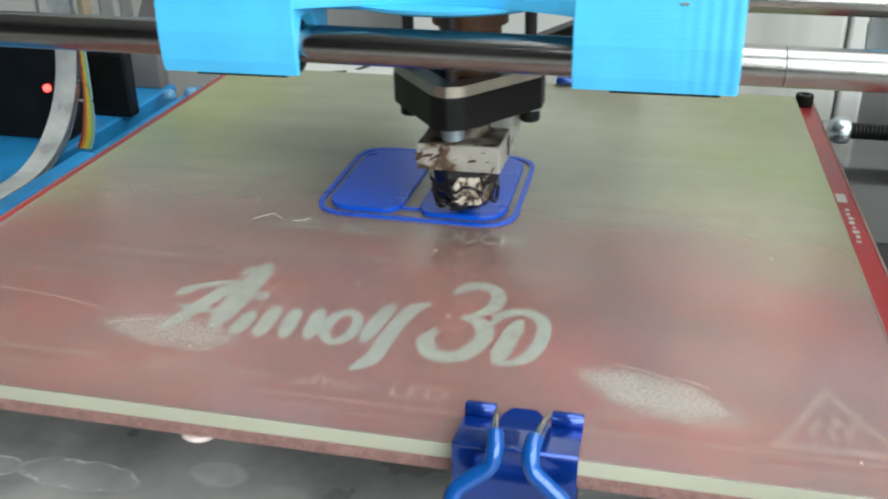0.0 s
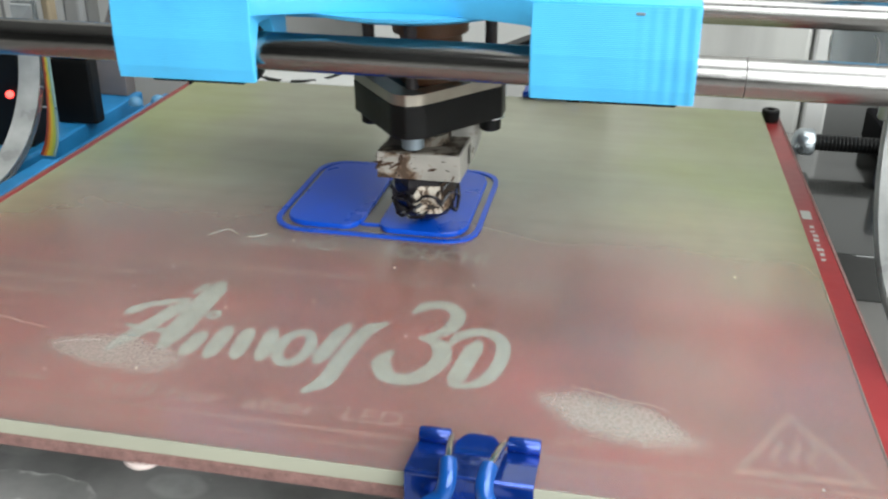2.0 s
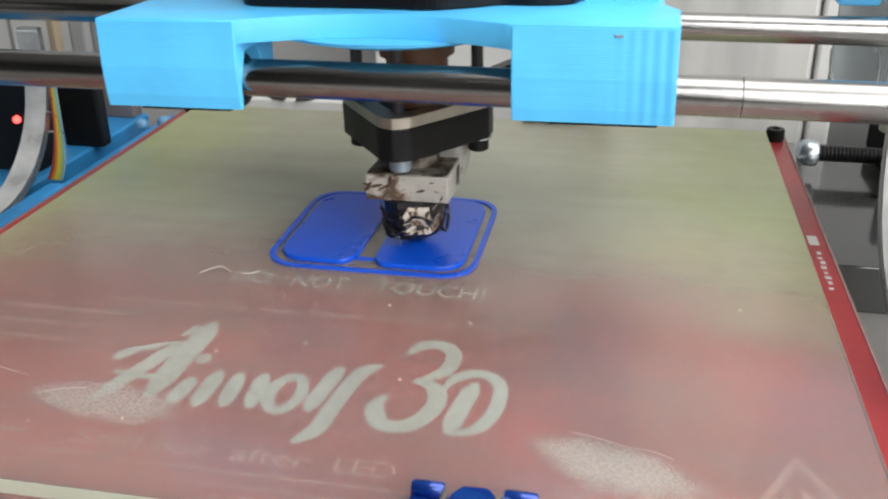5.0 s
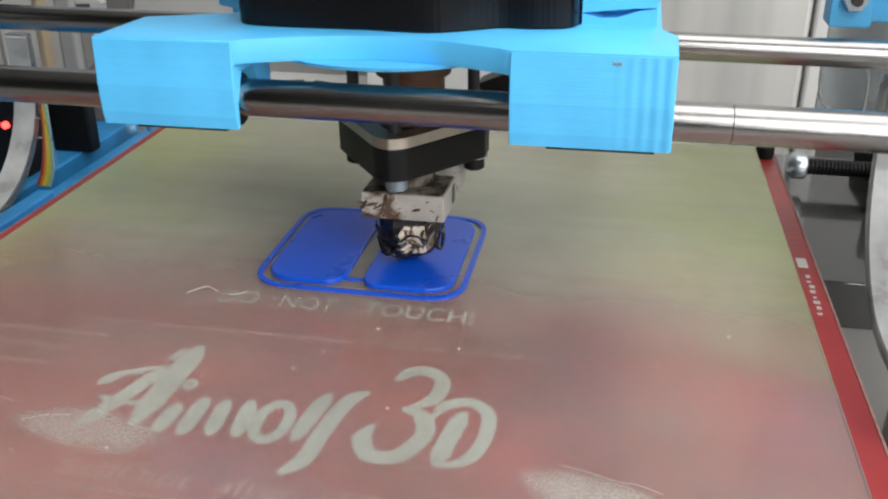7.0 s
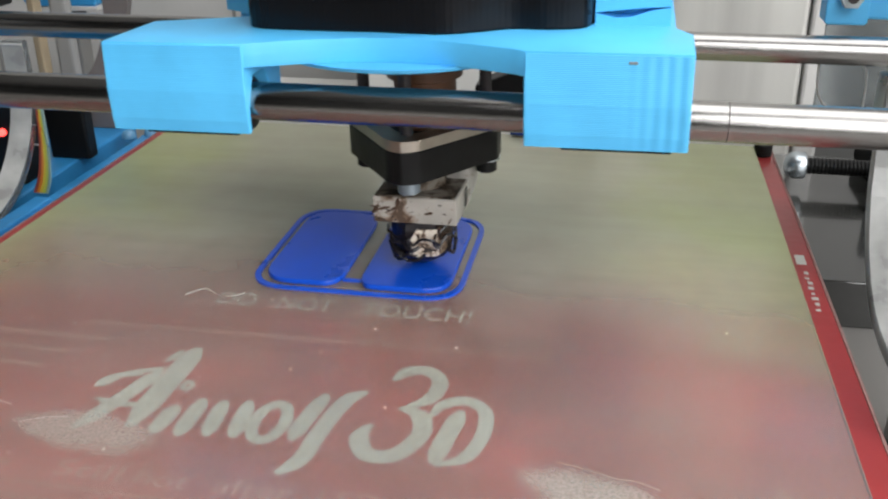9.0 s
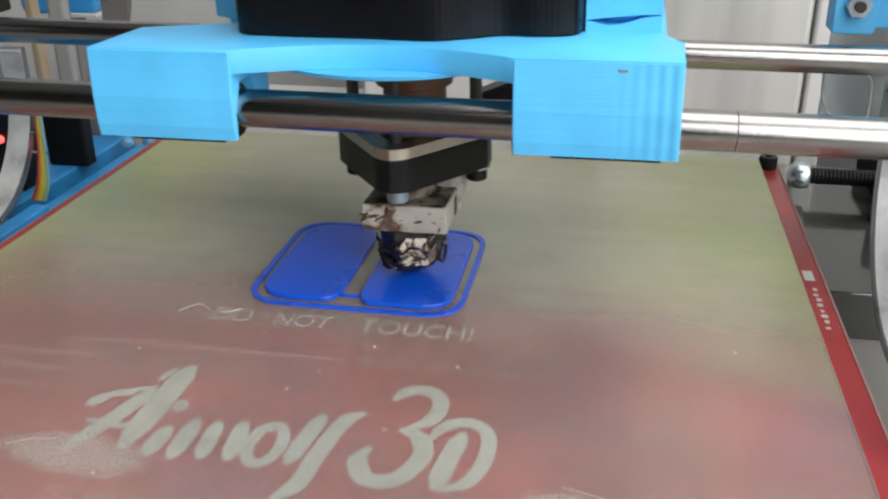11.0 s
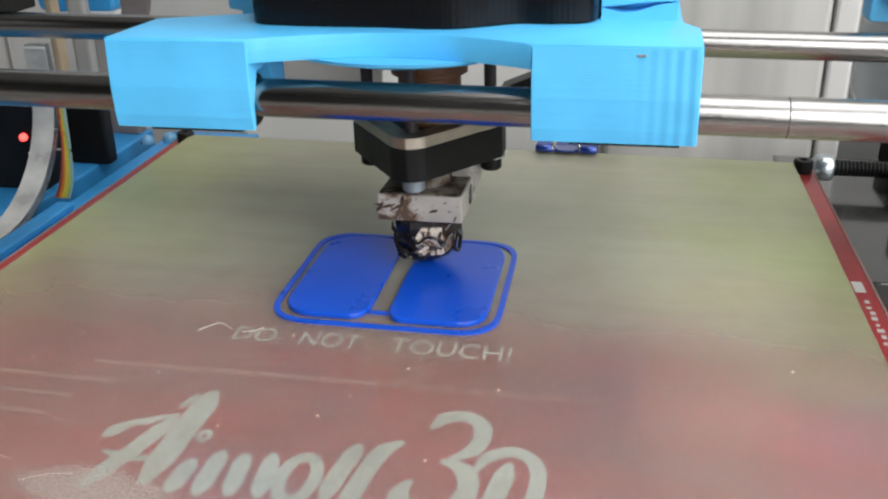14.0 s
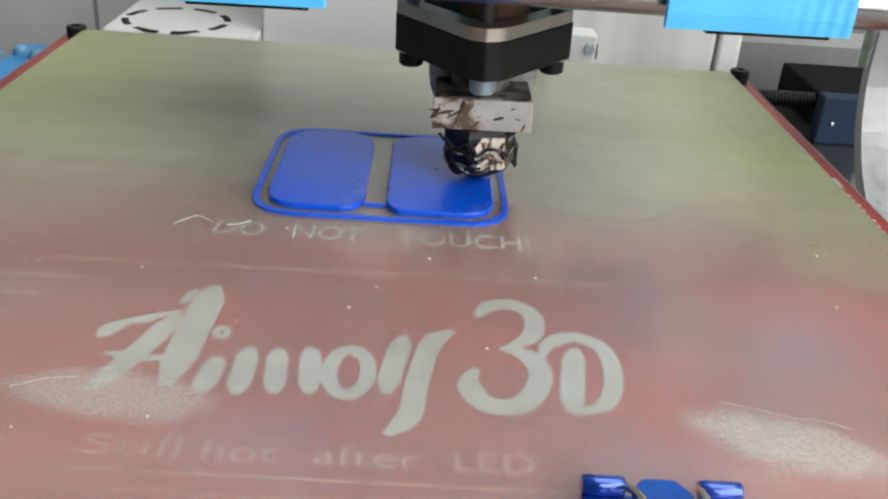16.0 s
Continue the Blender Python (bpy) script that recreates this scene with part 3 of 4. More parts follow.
for k in range(5):
    part("pin", bx(-17.2 + 0.09 * k, -17.12 + 0.09 * k, 20.08, 20.2, -2.7 + 0.3 * k, -2.62 + 0.3 * k), WHITE, ebox)
motor = tagged(new("motor"), "black stepper motor standing on the blue tray", "motor")
part("case", bx(-17.25, -15.5, 23.3, 24.0, -2.95, -0.3, 0.1), BLACK, motor)
part("end_cap", bx(-17.15, -15.6, 23.36, 23.94, -0.3, 0.1, 0.06), BLACK, motor)
ribbon = tagged(new("ribbon_cable"), "rainbow ribbon cable running down the side frame", "cable")
for k, c in enumerate(((0.30, 0.05, 0.03), (0.62, 0.20, 0.03), (0.62, 0.50, 0.05), (0.42, 0.46, 0.08), (0.22, 0.33, 0.30))):
    line = smooth_line([(-14.93 + 0.05 * k, 19.62 - 0.01 * k, 0.95), (-15.04 + 0.07 * k, 19.6 - 0.01 * k, -0.7), (-15.2 + 0.095 * k, 19.58 - 0.01 * k, -1.7), (-15.4 + 0.12 * k, 19.55 - 0.01 * k, -2.4), (-15.62 + 0.13 * k, 19.5 - 0.01 * k, -2.9)])
    part("strand", tube(line, 0.055, 8), mat("strand", c, 0.45, 0, 0.1, 90), ribbon, "", True)
cover = prism(rounded([(-20.0, -2.95), (-16.3, -2.95), (-16.3, -0.9), (-20.0, -0.9)], [0.05, 0.05, 0.8, 0.8], 6), 27.4, 28.2, "y", 0.05)
smoked = tagged(part("smoked_cover", cover, SMOKED_COVER), "smoky grey rounded cover with a curved arm on the blue tray", "cover")
arm = smooth_line([(-15.1, 4.6, 0), (-15.12, 3.2, 0), (-15.5, 1.75, 0), (-16.4, -0.02, 0), (-17.1, -0.95, 0)], 5), smooth_line([(-18.1, -0.95, 0), (-17.25, -0.08, 0), (-16.5, 1.7, 0), (-16.4, 3.1, 0), (-16.4, 4.6, 0)], 5)
part("arm", prism([(p.x, p.y) for q in arm for p in q], 27.6, 28.0, "y"), SMOKED_COVER, smoked)
for x, y in ((-15.35, 26.3), (-14.55, 26.8), (-13.8, 26.4)):
    holder = part("cable_clip", turned([(0.30, -2.95), (0.30, -2.8), (0.22, -2.66), (0.08, -2.6)], (x, y, 0), "z", 14), CLEAR_CLIP, smooth=True)
    tagged(holder, "small milky plastic cable clip on the blue tray", "cable clip", "cable clips on the tray")

# ---- what stands behind the printer ----
cab = tagged(new("power_cabinet"), "tall white painted cabinet with narrow seams", "cabinet")
part("case", bx(-70, -9.0, 45.2, 80, -78, 60, 0.2), GREY_LIGHT, cab)
for x in (-18.0, -34.5, -52.0):
    part("seam", bx(x, x + 0.2, 45.1, 45.21, -70, 59.8), GREY_PANEL, cab)
low = tagged(new("power_unit"), "low pale box with a round slotted vent on top", "power unit")
part("case", bx(-13.4, -6.7, 32.5, 38.6, -78, -3.25, 0.12), WHITE, low)
for k in range(8):
    a0, a1 = 2 * math.pi * (k + 0.16) / 8, 2 * math.pi * (k + 0.84) / 8
    ring = [(-10.7 + r * math.cos(a), 34.7 + r * math.sin(a)) for r, aa in ((2.4, (a0, a1)), (2.08, (a1, a0))) for a in (aa[0] + (aa[1] - aa[0]) * q / 5 for q in range(6))]
    part("vent_slot", prism(ring, -3.27, -3.235, "z"), BLACK, low, "black vent slot")
tagged(part("white_board", bx(-6.65, 4.15, 33.6, 35, -78, 60, 0.1), WHITE), "plain white board standing behind the bed", "board")
steel = tagged(new("steel_cabinet"), "brushed steel cabinet behind the printer", "cabinet")
part("case", bx(4.2, 13.35, 32.6, 55, -78, 60, 0.25, 3), BRUSHED, steel)
part("corner_post", bx(13.4, 14.4, 32.45, 34, -78, 60, 0.15), GREY_LIGHT, steel)
grey = tagged(new("louvred_panel"), "pale grey panel with upright ribs", "panel")
part("sheet", bx(14.5, 40, 33.5, 34.5, -2.2, 60), GREY_PANEL, grey)
# Weaker reflection low on the panel is put into this darker colour.
part("lower_sheet", bx(14.5, 40, 33.5, 34.5, -78, -2.21), GREY_DARK, grey, "lower sheet of the panel, coloured darker where it reflects less")
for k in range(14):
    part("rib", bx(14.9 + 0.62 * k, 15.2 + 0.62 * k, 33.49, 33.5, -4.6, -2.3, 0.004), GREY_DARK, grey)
unit = tagged(new("drive_unit"), "black drive housing with a blue bracket coloured as in shade beside the bed", "motor housing")
part("housing", bx(15.4, 19.5, 24.2, 30.0, -3.4, -2.1, 0.12), MATT_BLACK, unit)
part("bracket", bx(14.7, 16.5, 23.6, 24.2, -3.4, -1.6, 0.1), SHADED_BLUE, unit, "blue bracket coloured as in shade")
part("bracket_screw", turned([(0.07, 0.0), (0.07, -0.05), (0.04, -0.07)], (15.2, 23.6, -2.6), "y", 10), ZINC, unit, "small zinc screw")
part("base", bx(11.25, 19.5, 17.8, 30.0, -5.0, -3.4, 0.05), GLOSS_DARK, unit)
blk = tagged(new("cable_chain"), "black slanting cable duct behind the bed", "cable duct")
part("duct", prism([(0.3, -0.7), (5.0, 1.0), (5.0, 2.6), (0.3, 0.6)], 24.0, 25.2, "y", 0.06), BLACK, blk)
part("foot", bx(2.4, 3.3, 24.1, 25.1, -3.4, 1.2, 0.05), BLACK, blk)
mount = tagged(new("belt_idler"), "white bearing block with a dark steel axle behind the bed", "bearing block")
part("axle", turned([(0.3, 2.4), (0.3, 7.0)], (0, 26.5, -1.3), "x", 20), DARK_STEEL, mount)
part("block", bx(5.9, 6.9, 26.0, 27.2, -1.95, -0.6, 0.08), WHITE, mount)
part("bolt", turned([(0.2, 0), (0.2, -0.2)], (6.65, 26.0, -1.1), "y", 6), ZINC, mount)
part("foot", bx(2.3, 3.2, 26.1, 26.9, -3.4, -1.0, 0.05), BLACK, mount)
holder = tagged(new("blue_holder"), "sky blue plastic holder with a pale lower rim behind the rods", "holder")
part("body", prism(rounded([(-21.8, 1.85), (-18.1, 1.95), (-18.1, 8.0), (-21.8, 8.0)], [0.5, 0.3, 0.3, 0.3], 6), 30.0, 32.0, "y", 0.1), SKY_BLUE_FLAT, holder)
part("rim", prism([(-21.2, 1.62), (-18.05, 1.8), (-18.05, 1.95), (-20.2, 1.93), (-21.2, 1.8)], 29.95, 31.8, "y", 0.02), WHITE, holder, "pale lower rim")
part("stand", bx(-20.7, -19.5, 30.5, 31.5, -5.0, 1.7, 0.1), GREY_PANEL, holder)
post = tagged(new("cable_post"), "tan and grey cable posts behind the side frame", "post")
part("tan_post", bx(-18.95, -18.6, 26.0, 26.6, -2.95, 3.4, 0.08), TAN, post)
part("grey_post", bx(-18.5, -17.6, 26.8, 27.3, -2.95, 5.2, 0.2, 3), GREY_PANEL, post)
part("cap", bx(-18.6, -17.5, 26.7, 27.4, 5.2, 5.5, 0.1), WHITE, post)

# ---- heated bed ----
bed = tagged(new("heated_bed"), "red heated bed under a hazy glass plate", "printer bed")
glass = part("glass_plate", bx(-9.65, 10.0, -0.13, 20.29, -0.285, 0, 0.03, 2), GLASS, bed, "clear glass plate hazed with dried adhesive and a painted reflection towards the back")
glass.visible_shadow = False
board = part("circuit_board", bx(-10.3, 10.62, -0.1, 20.9, -0.47, -0.305, 0.015, 1), BOARD, bed, "red circuit board with white print")
part("board_rim", joined(bx(-10.3, 10.62, -0.19, -0.103, -0.48, -0.295), bx(10.623, 10.68, -0.17, 20.88, -0.47, -0.3), bx(-10.36, -10.303, -0.17, 20.88, -0.47, -0.3)), BOARD_EDGE, bed, "worn pinkish board edge")
part("front_strip", bx(-9.63, 9.98, -0.144, -0.132, -0.28, -0.012), CREAM, glass, "pale cream ground edge")
part("carrier", bx(-9.4, 9.4, 1.4, 19.4, -1.5, -0.9, 0.05), BLACK, bed, "dark carrier plate")
for x, y in ((-9.85, 20.25), (10.3, 20.3), (-9.7, 0.9), (10.2, 0.4)):
    if y > 5:
        part("corner_screw", turned([(0.12, -1.5), (0.12, -0.3), (0.27, -0.3), (0.29, -0.2), (0.29, 0.06), (0.25, 0.1), (0.13, 0.1), (0.13, 0.0)], (x, y, 0), "z", 20), BLACK, bed, "black socket screw", True)
part("leveling_washer", turned([(0.1, -0.66), (0.30, -0.65), (0.34, -0.60), (0.33, -0.53), (0.1, -0.48)], (-1.78, 0.12, 0), "z", 28), PALE, bed, "pale round washer", True)
ZP, DY = -0.304, 0.28
ink = (("DO", -3.05, -2.15, 7.0, 0.56), ("NOT", -1.62, -0.35, 7.0, 0.56), ("TOUCH!", 0.28, 2.78, 7.02, 0.56))
for w in ink:
    words("warning_lettering", w[0], w[1], w[2], w[3] + DY + 0.07, ZP, w[4], SILK_BRIGHT, board)
for w in (("Still", -3.37, -2.15, 0.85, 0.40), ("hot", -1.88, -0.95, 0.85, 0.40), ("after", -0.5, 0.85, 0.87, 0.40), ("LED", 1.28, 2.3, 0.88, 0.38), ("out!", 4.85, 5.6, 0.95, 0.34), ("at", 0.66, 0.92, 5.83, 0.24), ("least", 1.15, 1.85, 5.83, 0.24)):
    words("faint_lettering", w[0], w[1], w[2], w[3] + DY, ZP, w[4], SILK_FAINT, board)
bars = [(-5.4, -4.3, 5.75), (-4.1, -3.2, 5.76), (-3.0, -2.1, 5.78), (-1.9, -0.9, 5.8), (-0.75, 0.4, 5.82), (2.1, 2.45, 5.84), (2.6, 3.25, 5.86), (3.42, 4.0, 5.87), (4.15, 4.6, 5.88),
        (-7.4, -5.9, 7.3), (-8.2, -4.6, 5.1), (-7.9, -5.2, 4.5), (-8.0, -5.4, 3.9), (-5.0, -4.2, 0.95), (-6.4, -5.3, 0.95)]
for x0, x1, y in bars:
    part("unreadable_line", bx(x0, x1, y + DY, y + DY + 0.12, ZP, ZP + 0.004), SILK_GHOST, board)
part("trace_line", joined(bx(-9.2, 9.8, 0.55 + DY, 0.60 + DY, ZP, ZP + 0.004), bx(-9.2, 9.8, 0.22 + DY, 0.25 + DY, ZP, ZP + 0.004)), SILK_GHOST, board)
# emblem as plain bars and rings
emblem = [([(-2.58, 5.15), (-2.62, 4.0), (-2.69, 2.3)], 0.5), ([(-2.95, 4.2), (-3.25, 3.2), (-3.66, 2.08)], 0.36), ([(-3.86, 3.45), (-3.64, 3.9), (-3.25, 4.0)], 0.18), ([(-2.85, 5.0), (-3.0, 4.5)], 0.14),
          ([(-2.11, 3.1), (-2.19, 2.2)], 0.34), ([(-1.7, 3.4), (-1.71, 2.2)], 0.34), ([(-1.29, 3.4), (-1.2, 2.28)], 0.32), ([(-0.82, 3.48), (-0.72, 2.32)], 0.32),
          ([(0.55, 3.95), (0.42, 3.2), (0.33, 2.42)], 0.34), ([(1.28, 4.15), (0.95, 3.75), (0.76, 2.7), (0.68, 1.95), (0.38, 1.5)], 0.34),
          ([(3.16, 3.85), (3.02, 3.0), (2.92, 2.2)], 0.36), ([(2.62, 3.55), (2.78, 3.95), (3.2, 4.17), (3.6, 3.85), (3.64, 3.1), (3.42, 2.45), (2.95, 2.18)], 0.28),
          ([(1.68, 4.62), (1.9, 4.98), (2.28, 5.06), (2.58, 4.75), (2.52, 4.15), (2.1, 3.72)], 0.32), ([(2.0, 3.74), (2.42, 3.55), (2.56, 3.0), (2.25, 2.35), (1.75, 2.28), (1.5, 2.75), (1.62, 3.15)], 0.36),
          ([(-3.95, 3.4), (-3.88, 3.72), (-3.5, 3.98), (-2.9, 4.3)], 0.15), ([(-3.75, 3.05), (-3.2, 2.95), (-2.75, 3.0)], 0.16)]
for k, (pts, w) in enumerate(emblem):
    part("emblem_bar", stroke([(p[0], p[1] + DY) for p in pts], w, ZP + 0.0005 * k), SILK, board)
for cx, cy, rx, ry, w in ((-0.22, 2.9, 0.4, 0.68, 0.24), (-2.2, 3.75, 0.14, 0.18, 0.1)):
    part("emblem_ring", ringed(circle(cx, cy + DY, rx, ry), circle(cx, cy + DY, rx - w, ry - w), ZP, ZP + 0.013), SILK, board)
tri, tin = [(7.6, 0.75), (8.65, 2.6), (9.75, 0.78)], [(7.85, 0.9), (8.65, 2.32), (9.5, 0.93)]
part("warning_triangle", ringed([(x, y + DY) for x, y in tri], [(x, y + DY) for x, y in tin], ZP, ZP + 0.004), SILK_GHOST, board, "faint printed warning triangle")
for k in range(3):
    part("heat_wave", stroke([(8.35 + 0.28 * k, 1.1 + DY), (8.28 + 0.28 * k, 1.35 + DY), (8.42 + 0.28 * k, 1.55 + DY), (8.36 + 0.28 * k, 1.8 + DY)], 0.1, ZP), SILK_GHOST, board)
part("code_patch", bx(10.2, 10.44, 12.0, 12.55, -0.304, -0.299), SILK, board, "white patch on the bare red margin")
for k in range(8):
    part("code_bar", bx(10.27 + 0.03 * (k % 2), 10.38 + 0.02 * (k % 3), 9.55 + 0.27 * k, 9.65 + 0.27 * k + 0.05 * (k * k % 3), -0.304, -0.3), SILK, board)
# flecks of dried adhesive
for k in range(26):
    r = random.Random(k)
    x, y, q = r.uniform(-8.5, 9.5), r.uniform(0.6, 8.0), r.uniform(0.012, 0.03)
    part("adhesive_fleck", turned([(q, -0.002), (q * 0.8, 0.012), (q * 0.3, 0.02)], (x, y, 0), "z", 7), SILK, glass)

for line in ([(-7.6, 3.1), (-6.8, 3.03), (-5.94, 2.9), (-5.06, 2.7)], [(5.0, 2.72), (5.5, 2.6), (6.0, 2.44), (6.3, 2.42), (6.7, 2.26)], [(-4.6, 2.2), (-4.2, 2.42), (-3.8, 2.5)]):
    part("dried_streak", tube(smooth_line([(x, y, 0.002) for x, y in line], 5), 0.0045, 5), SILK, glass, "thin raised streak of dried adhesive")


# ---- binder clips ----
def binder_clip(label, raised=False):
    """A folded steel clip that grips the edge of a plate whose top is at z = 0 and whose edge runs along x at y = 0; it opens towards +y."""
    c = tagged(new("binder_clip"), label, "binder clip", "binder clips on the bed")
    w = 0.96
    part("spine", prism(rounded([(-0.42, -1.05), (-0.42, 0.26), (-0.36, 0.26), (-0.36, -1.05)], 0.02, 2), -w, w, "x"), CLIP_BLUE, c)
    part("upper_jaw", prism([(-0.42, 0.26), (-0.40, 0.32), (0.62, 0.10), (0.62, 0.05), (-0.36, 0.25)], -w, w, "x"), CLIP_BLUE, c)
    part("lower_jaw", prism([(-0.42, -1.05), (-0.40, -1.10), (0.62, -0.56), (0.62, -0.5), (-0.36, -1.03)], -w, w, "x"), CLIP_BLUE, c)
    part("fold", turned([(0.03, -w), (0.045, -w + 0.02), (0.045, w - 0.02), (0.03, w)], (0, -0.395, 0.275), "x", 12), CLIP_BLUE, c, "", True)
    for x0, x1 in ((-w, -0.45), (0.45, w)):
        part("curled_lip", turned([(0.11, x0), (0.13, x0 + 0.03), (0.13, x1 - 0.03), (0.11, x1)], (0, 0.68, 0.18), "x", 20), CLIP_BLUE, c, "", True)
    part("tongue", prism(rounded([(-0.38, 0.3), (0.38, 0.3), (0.36, 0.62), (0.2, 0.85), (-0.2, 0.85), (-0.36, 0.62)], 0.05, 3), 0.12, 0.18, "z", 0.01), CLIP_BLUE, c)
    half = [(-0.44, 0.68, 0.2), (-0.40, 0.40, 0.36), (-0.36, 0.0, 0.5), (-0.30, -0.40, 0.55), (-0.27, -0.64, 0.42), (-0.33, -0.74, 0.2), (-0.56, -0.82, 0.02), (-0.80, -0.9, -0.18), (-0.84, -1.0, -0.42), (-0.6, -1.06, -0.62)]
    loop = smooth_line([*half, (0, -1.1, -0.7), *[(-x, y, z) for x, y, z in half[::-1]]], 6)
    if raised:
        half = [(-0.46, 0.68, 0.18), (-0.30, 0.6, 0.45), (-0.19, 0.55, 0.66), (-0.28, 0.5, 0.82), (-0.5, 0.46, 0.94), (-0.58, 0.42, 1.08), (-0.4, 0.4, 1.16)]
        loop = smooth_line([*half, (0, 0.4, 1.17), *[(-x, y, z) for x, y, z in half[::-1]]], 6)
    handle = part("handle", tube(loop, 0.055, 10), CLIP_LOOP, c, "pale steel wire handle", True)
    part("sleeve", tube(loop[10:-10] if raised else loop[18:-18], 0.07 if raised else 0.14, 12), CLIP_SLEEVE, handle, "blue lacquered wire loop", True)
    return c


clip_front = binder_clip("blue lacquered binder clip gripping the front bed edge")
clip_back = binder_clip("blue lacquered binder clip with raised handle gripping the back bed edge", True)

# ---- the printed piece ----
job = tagged(new("printed_part"), "royal blue plastic first layers in two rounded halves", "printed part")
oc, ic = [(-2.58, 8.0), (2.42, 8.0), (2.42, 12.75), (-2.58, 12.75)], [(-2.46, 8.12), (2.30, 8.12), (2.30, 12.63), (-2.46, 12.63)]
part("outline", ringed(rounded(oc, 0.95, 8), rounded(ic, 0.86, 8), 0.0, 0.055), PART_BLUE, job, "thin blue outline strip")
part("half", prism(rounded([(-2.30, 8.29), (-0.62, 8.29), (-0.40, 8.7), (-0.40, 12.44), (-2.30, 12.44)], [0.75, 0.3, 0.35, 0.75, 0.75], 8), 0.0, 0.13, "z", 0.03), PART_BLUE, job, "rounded blue half")
part("half", prism(rounded([(0.20, 8.29), (2.13, 8.29), (2.13, 12.44), (0.02, 12.44), (0.02, 8.62)], [0.3, 0.75, 0.75, 0.75, 0.35], 8), 0.0, 0.13, "z", 0.03), PART_BLUE, job, "rounded blue half")
part("bridge", bx(-0.42, 0.04, 8.62, 8.7, 0.0, 0.06), PART_BLUE, job)
wisp_lines = ([(-3.74, 7.33, 0.02), (-3.52, 7.56, 0.04), (-3.34, 7.64, 0.05), (-3.08, 7.5, 0.02)], [(-2.8, 7.42, 0.02), (-2.58, 7.46, 0.03), (-2.4, 7.6, 0.05)])
wisp = tagged(part("filament_wisp", joined(*[tube(smooth_line(q, 6), 0.012, 6) for q in wisp_lines]), SILK, smooth=True), "thin pale wisp of stray filament on the glass", "filament scrap")

# ---- carriage with extruder and hot end ----
car = tagged(new("tool_carriage"), "sky blue printed carriage carrying extruder and hot end", "printer carriage")
deck_line = [(-5.1, 6.93), (-2.1, 6.93)] + [(-2.1 + 5.5 * k / 30, 6.98 + 0.75 * math.sin(math.pi * k / 30)) for k in range(1, 30)] + [(3.4, 6.93), (6.42, 6.93), (6.42, 8.6), (6.1, 9.2), (6.0, 15.3), (-5.1, 15.3), (-5.1, 12.9), (-3.0, 11.6), (-3.0, 9.7), (-5.0, 8.95)]
part("deck", prism(deck_line, 5.42, 5.9, "z", 0.02), SKY_BLUE, car, "sky blue deck with a curved front edge", True)
for x0, x1 in ((-5.1, -2.1), (3.4, 6.42)):
    prof = [(6.90, 4.1), (6.86, 4.35), (6.84, 4.95), (6.90, 5.86), (8.75, 5.86), (8.75, 4.1), (8.3, 4.1)] + [(8.25, 4.5), (7.9, 5.2), (7.3, 5.2), (7.02, 4.6), (7.0, 4.1)]
    b = part("bearing_block", prism(prof, x0, x1, "x", 0.025), SKY_BLUE_RINGED if x0 > 0 else SKY_BLUE, car, "ribbed sky blue bearing block")
    part("bearing", turned([(0.42, x0 + 0.25), (0.55, x0 + 0.28), (0.55, x1 - 0.2), (0.42, x1 - 0.17)], (0, 7.55, 4.56), "x", 28), BLACK, b, "black linear bearing", True)
    if x0 > 0:
        part("scorch_speck", bx(5.28, 5.44, 6.868, 6.9, 5.71, 5.76, 0.01), SCORCH, b, "small brown scorch")
    part("cable_tie", bx(x0 + 0.7, x1 - 0.3, 6.98, 8.1, 4.03, 4.1, 0.01), BLACK, b)
    part("rear_block", bx(x0 + 0.2, x1 - 0.55, 13.2, 15.2, 4.1, 5.42, 0.05), SKY_BLUE, car)
part("round_boss", turned([(3.0, 5.42), (2.95, 5.34), (2.3, 5.16), (1.4, 5.02), (0.9, 4.98)], (0.5, 10.1, 0), "z", 56), SKY_BLUE, car, "round blue boss under the deck", True)
part("collar", turned([(0.85, 5.12), (0.85, 4.6), (0.7, 4.55), (0.7, 3.5)], (0.75, 10.1, 0), "z", 28), COPPER, car, "brown insulating collar", True)
YC = 9.35
arch_low = prism([(4.5, 5.9), (5.98, 5.9), (5.98, 6.26), (5.6, 6.2), (5.2, 6.07), (4.9, 6.05), (4.5, 6.14)], YC, YC + 0.4, "y")
arch_top = prism([(4.5, 6.15), (4.95, 6.2), (5.4, 6.25), (5.98, 6.275), (5.98, 7.3), (4.5, 7.3)], YC, YC + 0.4, "y")
part("belt_clamp", joined(bx(4.5, 5.98, YC + 1.0, 12.9, 5.9, 6.3, 0.02), bx(4.5, 5.98, YC + 0.4, 11.7, 6.42, 7.3, 0.02), arch_low, arch_top), SKY_BLUE, car, "sky blue belt clamp")
part("belt_clamp", bx(-3.0, -2.5, 9.9, 12.9, 5.9, 7.6, 0.03), SKY_BLUE_FLAT, car, "sky blue belt clamp")
front = smooth_line([(-2.7, 9.2, 0), (-2.5, 8.45, 0), (-1.6, 8.25, 0), (0.2, 8.2, 0), (1.5, 8.1, 0), (2.2, 8.35, 0), (2.9, 8.75, 0), (3.6, 8.75, 0), (4.3, 8.95, 0), (4.5, 9.5, 0)], 5)
part("extruder_body", prism([(p.x, p.y) for p in front] + [(4.5, 13.5), (-2.7, 13.5)], 5.9, 8.6, "z", 0.05), BLACK_RIB, car, "black printed extruder body")
gear_pts = []
